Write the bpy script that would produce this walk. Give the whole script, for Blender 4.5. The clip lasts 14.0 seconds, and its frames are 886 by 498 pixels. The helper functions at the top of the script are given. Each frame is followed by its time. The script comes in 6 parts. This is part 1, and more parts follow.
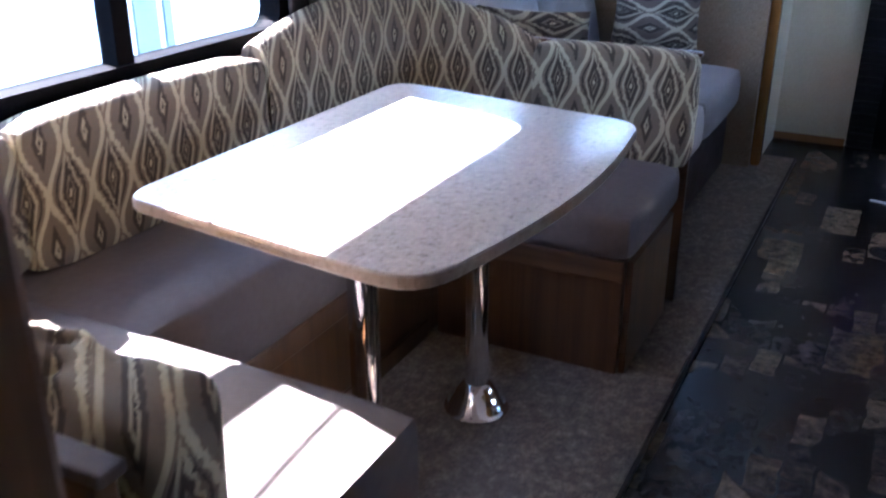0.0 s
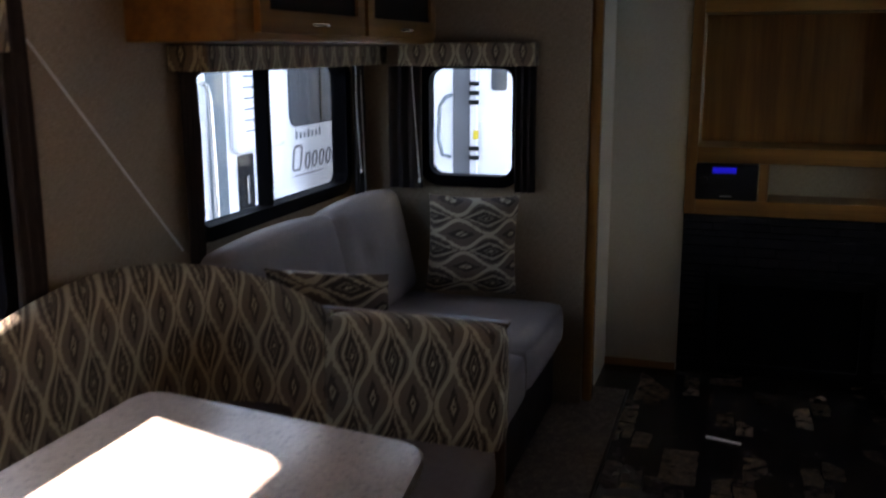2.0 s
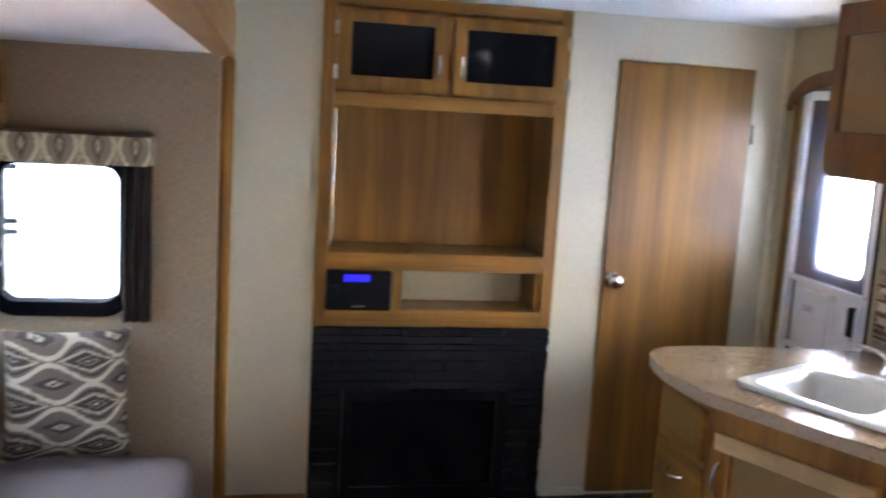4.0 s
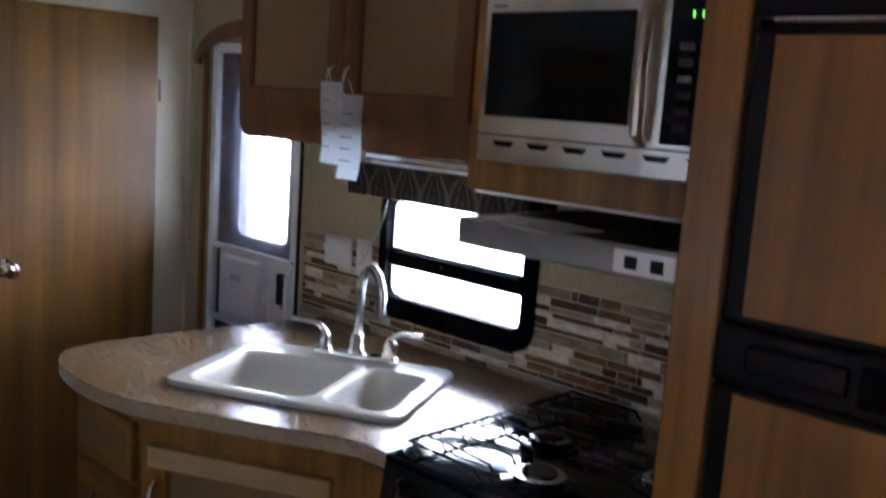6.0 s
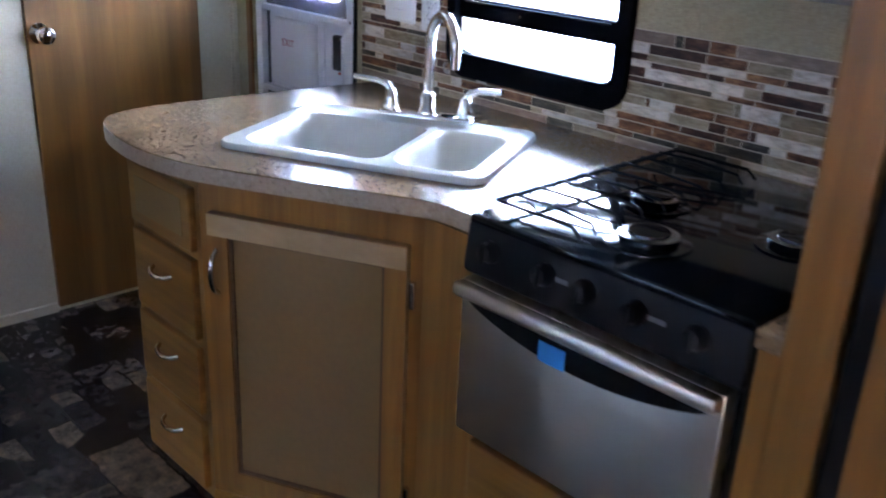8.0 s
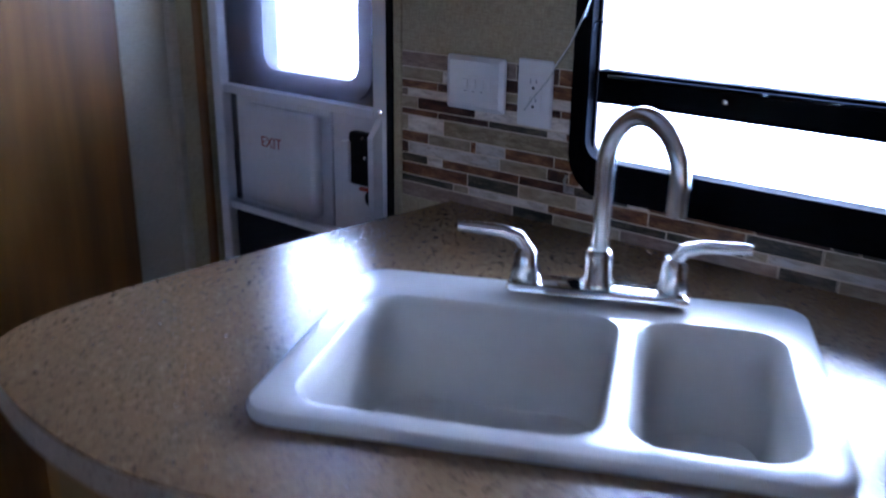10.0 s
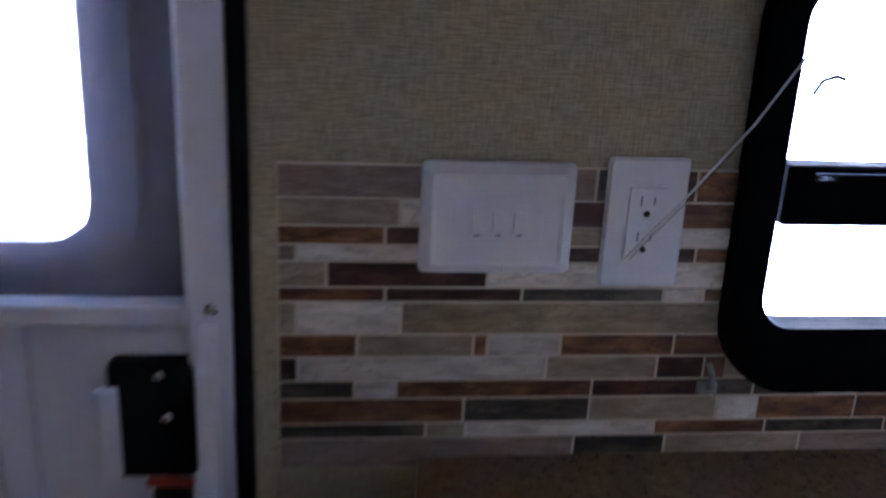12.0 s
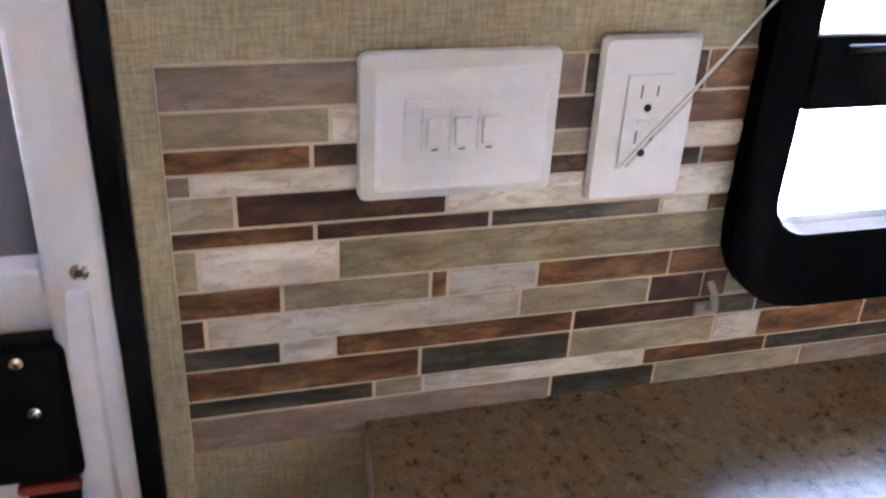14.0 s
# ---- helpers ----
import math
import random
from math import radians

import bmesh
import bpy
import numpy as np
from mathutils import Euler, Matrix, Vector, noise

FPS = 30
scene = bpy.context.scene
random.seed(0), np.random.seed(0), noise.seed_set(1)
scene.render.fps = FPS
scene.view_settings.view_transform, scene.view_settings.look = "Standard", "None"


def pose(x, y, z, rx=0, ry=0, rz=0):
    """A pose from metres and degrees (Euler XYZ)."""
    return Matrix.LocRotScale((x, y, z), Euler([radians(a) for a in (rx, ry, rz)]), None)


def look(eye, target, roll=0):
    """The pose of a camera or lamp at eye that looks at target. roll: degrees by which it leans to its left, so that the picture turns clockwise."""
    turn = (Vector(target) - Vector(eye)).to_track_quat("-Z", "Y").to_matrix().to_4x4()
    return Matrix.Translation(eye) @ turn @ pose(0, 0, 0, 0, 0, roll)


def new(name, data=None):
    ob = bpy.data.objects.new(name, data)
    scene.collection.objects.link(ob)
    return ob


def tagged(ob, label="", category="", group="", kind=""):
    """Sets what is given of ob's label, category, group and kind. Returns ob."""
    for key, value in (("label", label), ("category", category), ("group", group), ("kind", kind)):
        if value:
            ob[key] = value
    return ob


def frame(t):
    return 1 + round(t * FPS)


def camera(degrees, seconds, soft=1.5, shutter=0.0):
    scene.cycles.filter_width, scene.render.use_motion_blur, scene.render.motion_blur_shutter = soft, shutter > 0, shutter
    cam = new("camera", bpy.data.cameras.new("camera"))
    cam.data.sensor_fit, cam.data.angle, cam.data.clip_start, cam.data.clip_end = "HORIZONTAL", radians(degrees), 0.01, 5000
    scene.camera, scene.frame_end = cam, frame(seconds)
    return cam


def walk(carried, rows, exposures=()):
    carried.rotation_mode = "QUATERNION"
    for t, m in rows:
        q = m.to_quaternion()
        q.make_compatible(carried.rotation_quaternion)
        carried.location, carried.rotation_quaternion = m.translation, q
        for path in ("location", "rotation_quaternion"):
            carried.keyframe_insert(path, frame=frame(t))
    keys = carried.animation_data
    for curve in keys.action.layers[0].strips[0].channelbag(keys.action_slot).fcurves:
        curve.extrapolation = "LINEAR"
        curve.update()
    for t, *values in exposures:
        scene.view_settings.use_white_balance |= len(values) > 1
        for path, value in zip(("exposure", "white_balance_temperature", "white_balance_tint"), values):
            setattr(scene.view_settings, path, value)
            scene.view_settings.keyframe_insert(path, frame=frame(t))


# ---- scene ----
cam = camera(51.2, 14.0, soft=2.0, shutter=0.5)
PATH = [
    (0, (-1.726, -4.683, 1.309), (-2.561, -3.048, 0.515), -0.0),
    (0.5, (-1.72, -4.581, 1.312), (-2.538, -2.898, 0.606), 0.0),
    (1, (-1.751, -4.495, 1.374), (-2.469, -2.733, 0.759), 1.1),
    (1.5, (-1.766, -4.377, 1.412), (-2.409, -2.552, 0.905), 0.9),
    (2, (-1.728, -4.238, 1.461), (-2.326, -2.376, 1.041), -0.2),
    (2.2, (-1.729, -4.173, 1.466), (-2.297, -2.295, 1.079), -0.3),
    (4.3, (-2.194, -3.535, 1.645), (-1.637, -1.636, 1.358), 3.6),
    (4.5, (-2.131, -3.477, 1.642), (-1.471, -1.608, 1.374), 3.5),
    (5, (-2.057, -3.32, 1.662), (-1.065, -1.602, 1.412), 3.5),
    (5.5, (-1.97, -3.234, 1.638), (-0.692, -1.713, 1.404), 3.7),
    (5.8, (-1.944, -3.219, 1.626), (-0.556, -1.805, 1.36), 3.7),
    (6, (-1.944, -3.222, 1.61), (-0.505, -1.867, 1.303), 4.0),
    (6.5, (-1.946, -3.234, 1.553), (-0.47, -1.971, 1.075), 4.2),
    (7, (-1.962, -3.235, 1.474), (-0.534, -2.003, 0.81), 4.2),
    (7.5, (-1.921, -3.168, 1.436), (-0.555, -1.893, 0.721), 3.7),
    (8, (-1.825, -3.02, 1.458), (-0.529, -1.688, 0.718), 2.6),
    (8.5, (-1.682, -2.763, 1.447), (-0.444, -1.381, 0.701), 2.1),
    (8.7, (-1.622, -2.7, 1.43), (-0.424, -1.27, 0.71), 0.7),
    (10.8, (-1.198, -1.36, 1.382), (0.546, -0.611, 0.751), 1.7),
    (11, (-1.15, -1.231, 1.381), (0.655, -0.643, 0.751), 2.4),
    (11.5, (-0.954, -0.973, 1.327), (0.956, -0.769, 0.77), 2.9),
    (11.75, (-0.908, -0.832, 1.334), (0.999, -0.848, 0.732), 2.9),
    (12, (-0.744, -0.793, 1.342), (1.134, -1.026, 0.697), 2.8),
    (12.5, (-0.569, -0.689, 1.355), (1.164, -1.328, 0.587), 5.1),
    (13, (-0.523, -0.695, 1.351), (1.151, -1.411, 0.524), 5.3),
    (13.5, (-0.514, -0.714, 1.346), (1.133, -1.404, 0.444), 4.8),
    (14, (-0.54, -0.767, 1.326), (1.151, -1.261, 0.378), 3.0),
]
EXPOSURE = [
    (0.0, 5.2, 5500, 26), (0.5, 2.75, 5400, 26), (1.0, 2.35, 6100, 26), (1.5, 2.4, 6700, 26), (2.2, 3.4, 7900, 31), (4.3, 5.8, 7800, 30),
    (5.0, 5.45, 7600, 30), (5.5, 4.8, 7700, 30), (6.0, 4.5, 7400, 30), (6.5, 4.15, 6500, 30), (7.0, 4.25, 6000, 29), (7.5, 5.0, 6000, 29), (8.0, 5.5, 6200, 30), (8.7, 5.6, 6000, 30),
    (10.8, 3.6, 5500, 39), (11.5, 3.95, 5900, 40), (12.0, 4.25, 6400, 38), (12.5, 5.15, 7200, 34), (13.0, 5.4, 7500, 33), (13.5, 5.8, 7700, 33), (14.0, 6.1, 8000, 36),
]
walk(cam, [(t, look(eye, target, roll)) for t, eye, target, roll in PATH], EXPOSURE)

# ---- world, sun and sky light ----
world = bpy.data.worlds.new("world")
scene.world = world
world.use_nodes = True
wn = world.node_tree
sky = wn.nodes.new("ShaderNodeTexSky")
sky.sky_type = "NISHITA"
sky.sun_disc = False
SUN_WAY = Vector((1.0, -0.30, -0.73)).normalized()
sky.sun_elevation = math.asin(-SUN_WAY.z)
sky.sun_rotation = math.atan2(-SUN_WAY.x, -SUN_WAY.y)
wn.links.new(sky.outputs[0], wn.nodes["Background"].inputs[0])
wn.nodes["Background"].inputs[1].default_value = 0.15
sun = new("sun", bpy.data.lights.new("sun", "SUN"))
sun.data.energy, sun.data.angle, sun.data.color = 5.0, radians(0.5), (1.0, 0.95, 0.88)
sun.matrix_world = look((0, 0, 0), SUN_WAY)

# ---- materials ----
def material(name, colour, rough=0.5, metal=0.0, vary=0.12, scale=8.0, bump=0.0, bump_scale=200.0, spec=0.5, stretch=(1, 1, 1)):
    """A surface with broad and fine colour variation, uneven gloss and fine relief."""
    m = bpy.data.materials.new(name)
    m.use_nodes = True
    nt = m.node_tree
    b = nt.nodes["Principled BSDF"]
    b.inputs["Metallic"].default_value = metal
    b.inputs["Specular IOR Level"].default_value = spec
    tc = nt.nodes.new("ShaderNodeTexCoord")
    mp = nt.nodes.new("ShaderNodeMapping")
    mp.inputs["Scale"].default_value = stretch
    nt.links.new(tc.outputs["Object"], mp.inputs["Vector"])
    n1, n2 = nt.nodes.new("ShaderNodeTexNoise"), nt.nodes.new("ShaderNodeTexNoise")
    n1.inputs["Scale"].default_value, n2.inputs["Scale"].default_value = scale, scale * 14
    n1.inputs["Detail"].default_value = n2.inputs["Detail"].default_value = 4
    add = nt.nodes.new("ShaderNodeMath")
    add.operation = "ADD"
    for n, k in ((n1, 0), (n2, 1)):
        nt.links.new(mp.outputs[0], n.inputs["Vector"])
        nt.links.new(n.outputs["Fac"], add.inputs[k])
    ramp = nt.nodes.new("ShaderNodeMapRange")
    ramp.inputs["From Min"].default_value, ramp.inputs["From Max"].default_value = 0.6, 1.4
    ramp.inputs["To Min"].default_value, ramp.inputs["To Max"].default_value = 1 - vary, 1 + vary
    nt.links.new(add.outputs[0], ramp.inputs["Value"])
    mul = nt.nodes.new("ShaderNodeVectorMath")
    mul.operation = "SCALE"
    mul.inputs[0].default_value = colour
    nt.links.new(ramp.outputs[0], mul.inputs["Scale"])
    nt.links.new(mul.outputs[0], b.inputs["Base Color"])
    rr_ = nt.nodes.new("ShaderNodeMapRange")
    rr_.inputs["From Min"].default_value, rr_.inputs["From Max"].default_value = 0.3, 0.7
    rr_.inputs["To Min"].default_value, rr_.inputs["To Max"].default_value = max(0.02, rough * 0.85), min(1, rough * 1.15)
    nt.links.new(n1.outputs["Fac"], rr_.inputs["Value"])
    nt.links.new(rr_.outputs[0], b.inputs["Roughness"])
    if bump:
        n3 = nt.nodes.new("ShaderNodeTexNoise")
        n3.inputs["Scale"].default_value = bump_scale
        nt.links.new(mp.outputs[0], n3.inputs["Vector"])
        bp = nt.nodes.new("ShaderNodeBump")
        bp.inputs["Strength"].default_value, bp.inputs["Distance"].default_value = bump, 0.002
        nt.links.new(n3.outputs["Fac"], bp.inputs["Height"])
        nt.links.new(bp.outputs[0], b.inputs["Normal"])
    return m


class Net:
    """Short hand for building node graphs."""

    def __init__(self, name, rough=0.5, metal=0.0, spec=0.5):
        self.m = bpy.data.materials.new(name)
        self.m.use_nodes = True
        self.t = self.m.node_tree
        self.b = self.t.nodes["Principled BSDF"]
        self.b.inputs["Roughness"].default_value = rough
        self.b.inputs["Metallic"].default_value = metal
        self.b.inputs["Specular IOR Level"].default_value = spec

    def put(self, socket, v):
        if isinstance(v, bpy.types.NodeSocket):
            self.t.links.new(v, socket)
        else:
            socket.default_value = v

    def math(self, op, a, b=0.0, c=None):
        n = self.t.nodes.new("ShaderNodeMath")
        n.operation = op
        self.put(n.inputs[0], a)
        self.put(n.inputs[1], b)
        if c is not None:
            self.put(n.inputs[2], c)
        return n.outputs[0]

    def xyz(self, kind="Object"):
        if kind == "World":
            g = self.t.nodes.new("ShaderNodeNewGeometry").outputs["Position"]
        else:
            g = self.t.nodes.new("ShaderNodeTexCoord").outputs[kind]
        s = self.t.nodes.new("ShaderNodeSeparateXYZ")
        self.t.links.new(g, s.inputs[0])
        return g, s.outputs[0], s.outputs[1], s.outputs[2]

    def join(self, x, y, z):
        n = self.t.nodes.new("ShaderNodeCombineXYZ")
        for k, v in enumerate((x, y, z)):
            self.put(n.inputs[k], v)
        return n.outputs[0]

    def noise(self, vec, scale, detail=3.0, rough=0.5):
        n = self.t.nodes.new("ShaderNodeTexNoise")
        self.put(n.inputs["Vector"], vec)
        n.inputs["Scale"].default_value, n.inputs["Detail"].default_value, n.inputs["Roughness"].default_value = scale, detail, rough
        return n.outputs["Fac"]

    def cells(self, vec, scale, out="Color"):
        n = self.t.nodes.new("ShaderNodeTexVoronoi")
        self.put(n.inputs["Vector"], vec)
        n.inputs["Scale"].default_value = scale
        return n.outputs[out]

    def ramp(self, fac, *stops, hard=False):
        n = self.t.nodes.new("ShaderNodeValToRGB")
        n.color_ramp.interpolation = "CONSTANT" if hard else "LINEAR"
        e = n.color_ramp.elements
        while len(e) < len(stops):
            e.new(0.5)
        for k, (p, c) in enumerate(stops):
            e[k].position, e[k].color = p, (*c, 1)
        self.put(n.inputs[0], fac)
        return n.outputs[0]

    def mix(self, fac, a, b, blend="MIX"):
        n = self.t.nodes.new("ShaderNodeMix")
        n.data_type, n.blend_type = "RGBA", blend
        self.put(n.inputs[0], fac)
        for s, v in ((n.inputs[6], a), (n.inputs[7], b)):
            self.put(s, (*v, 1) if isinstance(v, tuple) and len(v) == 3 else v)
        return n.outputs[2]

    def step(self, v, lo, hi):
        n = self.t.nodes.new("ShaderNodeMapRange")
        n.interpolation_type = "SMOOTHSTEP"
        self.put(n.inputs[0], v)
        n.inputs[1].default_value, n.inputs[2].default_value = lo, hi
        return n.outputs[0]

    def done(self, colour, height=None, strength=0.3, distance=0.002):
        self.put(self.b.inputs["Base Color"], colour)
        if height is not None:
            n = self.t.nodes.new("ShaderNodeBump")
            n.inputs["Strength"].default_value, n.inputs["Distance"].default_value = strength, distance
            self.t.links.new(height, n.inputs["Height"])
            self.t.links.new(n.outputs[0], self.b.inputs["Normal"])
        return self.m


def wood(name, dark, light, rough=0.38, along="z", scale=1.0):
    """Printed wood grain: long streaks, cathedral bands and fine pores along one axis."""
    n = Net(name, rough, spec=0.32)
    g, x, y, z = n.xyz("World")
    long_, short = 0.9 * scale, 16.0 * scale
    k = [short, short, short]
    k["xyz".index(along)] = long_
    v = n.join(n.math("MULTIPLY", x, k[0]), n.math("MULTIPLY", y, k[1]), n.math("MULTIPLY", z, k[2]))
    broad, fine = n.noise(v, 0.7, 3, 0.55), n.noise(v, 5.0, 5, 0.65)
    rings = n.math("PINGPONG", n.math("MULTIPLY", broad, 5.0), 1.0)
    f = n.math("ADD", n.math("MULTIPLY", rings, 0.45), n.math("MULTIPLY", fine, 0.6))
    mid = tuple((a + b) / 2 for a, b in zip(dark, light))
    dark = tuple(0.7 * a + 0.3 * b for a, b in zip(dark, mid))
    light = tuple(0.7 * a + 0.3 * b for a, b in zip(light, mid))
    col = n.ramp(f, (0.2, dark), (0.5, mid), (0.8, light))
    stain = n.noise(g, 3.0, 2)
    col = n.mix(0.35, col, n.ramp(stain, (0.3, (0.55, 0.5, 0.45)), (0.7, (1, 1, 1))), "MULTIPLY")
    return n.done(col, fine, 0.12, 0.001)


def laminate(name, base, dark, pale, rough=0.25, spec=0.75):
    """Speckled counter laminate."""
    n = Net(name, rough, spec=spec)
    g, *_ = n.xyz("World")
    a, b, c = n.noise(g, 95, 4, 0.7), n.noise(g, 260, 3, 0.7), n.noise(g, 26, 2)
    col = n.ramp(a, (0.32, dark), (0.46, base), (0.56, base), (0.70, pale))
    col = n.mix(n.step(b, 0.60, 0.72), col, dark)
    col = n.mix(n.math("MULTIPLY", n.step(c, 0.55, 0.75), 0.3), col, pale)
    return n.done(col, b, 0.05, 0.0006)


def linen_wall(name, base, dark):
    """Vinyl wall covering with a woven crosshatch print."""
    n = Net(name, 0.62, spec=0.3)
    g, x, y, z = n.xyz("World")
    u = n.math("ADD", x, y)
    h = n.noise(n.join(n.math("MULTIPLY", u, 46), n.math("MULTIPLY", z, 460), 0.0), 1, 3, 0.7)
    v = n.noise(n.join(n.math("MULTIPLY", u, 460), n.math("MULTIPLY", z, 46), 5.0), 1, 3, 0.7)
    f = n.math("ADD", n.math("MULTIPLY", h, 0.5), n.math("MULTIPLY", v, 0.5))
    broad = n.noise(g, 2.2, 2)
    col = n.mix(n.step(f, 0.36, 0.62), dark, base)
    col = n.mix(n.math("MULTIPLY", broad, 0.22), col, dark)
    return n.done(col, f, 0.25, 0.0008)


def ikat(name, ground, cream, mid, size=0.108, across=False):
    """Woven upholstery: chains of ogee lines with nested diamonds."""
    n = Net(name, 0.85, spec=0.2)
    g, x, y, z = n.xyz("World")
    if across:
        x, y, z = z, 0.0, n.math("ADD", x, y)
    wob = n.math("MULTIPLY", n.math("SUBTRACT", n.noise(g, 90, 2), 0.5), 0.10)
    u = n.math("ADD", n.math("DIVIDE", n.math("ADD", x, y), size), wob)
    v = n.math("ADD", n.math("DIVIDE", n.math("ADD", z, 0.055), size * 2.0), wob)
    cu = n.math("ABSOLUTE", n.math("SUBTRACT", n.math("FRACT", u), 0.5))
    fv = n.math("FRACT", v)
    av = n.math("ABSOLUTE", n.math("SUBTRACT", fv, 0.5))
    # ogee border: distance to the cosine that closes each cell
    edge = n.math("ADD", 0.27, n.math("MULTIPLY", n.math("COSINE", n.math("MULTIPLY", av, 6.2832)), 0.20))
    d = n.math("ABSOLUTE", n.math("SUBTRACT", cu, edge))
    line = n.math("SUBTRACT", 1.0, n.step(d, 0.040, 0.070))
    d2 = n.math("ABSOLUTE", n.math("SUBTRACT", n.math("SUBTRACT", edge, cu), 0.150))
    line2 = n.math("SUBTRACT", 1.0, n.step(d2, 0.018, 0.036))
    dia = n.math("ADD", n.math("MULTIPLY", cu, 1.55), av)
    ring = n.math("SUBTRACT", 1.0, n.step(n.math("ABSOLUTE", n.math("SUBTRACT", dia, 0.145)), 0.018, 0.034))
    ring2 = n.math("SUBTRACT", 1.0, n.step(dia, 0.035, 0.060))
    inner = n.math("SUBTRACT", 1.0, n.step(dia, 0.27, 0.31))
    col = n.mix(n.math("MULTIPLY", n.noise(g, 30, 3), 0.25), mid, ground)
    # small motif where the chains meet
    knot = n.math("ADD", n.math("MULTIPLY", n.math("SUBTRACT", 0.5, cu), 1.55), n.math("SUBTRACT", 0.5, av))
    col = n.mix(n.math("MULTIPLY", n.math("SUBTRACT", 1.0, n.step(knot, 0.24, 0.28)), 0.85), col, ground)
    col = n.mix(n.math("MULTIPLY", n.math("SUBTRACT", 1.0, n.step(knot, 0.10, 0.13)), 0.8), col, cream)
    col = n.mix(n.math("SUBTRACT", 1.0, n.step(knot, 0.035, 0.055)), col, ground)
    col = n.mix(n.math("MULTIPLY", n.math("MAXIMUM", inner, line2), 0.92), col, ground)
    halo = n.math("SUBTRACT", 1.0, n.step(n.math("ABSOLUTE", n.math("SUBTRACT", dia, 0.365)), 0.028, 0.052))
    col = n.mix(n.math("MULTIPLY", halo, n.math("MULTIPLY", n.step(n.math("SUBTRACT", edge, cu), 0.02, 0.05), 0.75)), col, cream)
    col = n.mix(n.math("MULTIPLY", ring, 0.55), col, tuple((a + b) / 2 for a, b in zip(cream, mid)))
    col = n.mix(line, col, cream)
    col = n.mix(ring2, col, cream)
    weave = n.noise(n.join(n.math("MULTIPLY", u, 40), n.math("MULTIPLY", v, 70), 0.0), 1, 3)
    col = n.mix(0.35, col, n.ramp(weave, (0.3, (0.55, 0.55, 0.55)), (0.7, (1, 1, 1))), "MULTIPLY")
    return n.done(col, weave, 0.35, 0.0012)


def stone_vinyl(name):
    """Sheet vinyl printed with slabs of mixed slate in several sizes."""
    n = Net(name, 0.27, spec=0.36)
    g, x, y, z = n.xyz("World")
    warp = n.noise(g, 11, 3, 0.6)
    wx = n.math("MULTIPLY", n.math("SUBTRACT", warp, 0.5), 0.035)
    wy = n.math("MULTIPLY", n.math("SUBTRACT", n.noise(n.join(y, z, x), 11, 3, 0.6), 0.5), 0.05)
    def slabs(w, h, off):
        k = n.t.nodes.new("ShaderNodeTexBrick")
        k.offset, k.squash = 0.5, 1.0
        k.inputs["Scale"].default_value = 1.0
        k.inputs["Mortar Size"].default_value = 0.004
        k.inputs["Brick Width"].default_value, k.inputs["Row Height"].default_value = w, h
        k.inputs["Color1"].default_value, k.inputs["Color2"].default_value = (0, 0, 0, 1), (1, 1, 1, 1)
        k.inputs["Mortar"].default_value = (0.2, 0.2, 0.2, 1)
        n.put(k.inputs["Vector"], n.join(n.math("ADD", n.math("ADD", y, off), wy), n.math("ADD", n.math("ADD", x, off), wx), 0.0))
        return k.outputs["Color"], k.outputs["Fac"]
    a, am = slabs(0.30, 0.15, 0.0)
    b, bm_ = slabs(0.15, 0.075, 0.03)
    big = n.cells(g, 5.0, "Color")
    pick = n.step(n.noise(g, 3.6, 0), 0.47, 0.49)
    tone = n.math("ADD", n.math("MULTIPLY", n.mix(pick, a, b), 0.86), n.math("MULTIPLY", n.math("SUBTRACT", n.noise(g, 16, 4, 0.7), 0.42), 0.55))
    col = n.ramp(tone, (0.0, (0.015, 0.012, 0.011)), (0.40, (0.029, 0.024, 0.022)), (0.68, (0.048, 0.038, 0.033)), (0.80, (0.095, 0.073, 0.050)), (1.0, (0.18, 0.14, 0.094)))
    vein = n.noise(g, 30, 6, 0.7)
    col = n.mix(0.75, col, n.ramp(vein, (0.34, (0.16, 0.14, 0.13)), (0.5, (0.9, 0.88, 0.86)), (0.66, (1.75, 1.55, 1.3))), "MULTIPLY")
    joint = n.math("MAXIMUM", n.math("MULTIPLY", am, n.math("SUBTRACT", 1.0, pick)), n.math("MULTIPLY", bm_, pick))
    col = n.mix(n.math("MULTIPLY", joint, 0.8), col, (0.016, 0.014, 0.013))
    return n.done(col, vein, 0.12, 0.001)


def carpet_vinyl(name):
    n = Net(name, 0.55, spec=0.3)
    g, *_ = n.xyz("World")
    a, b = n.noise(g, 42, 6, 0.8), n.noise(g, 9, 3)
    col = n.ramp(a, (0.30, (0.040, 0.029, 0.021)), (0.5, (0.150, 0.113, 0.082)), (0.70, (0.36, 0.29, 0.22)))
    col = n.mix(n.math("MULTIPLY", b, 0.4), col, (0.06, 0.05, 0.042))
    return n.done(col, a, 0.3, 0.002)


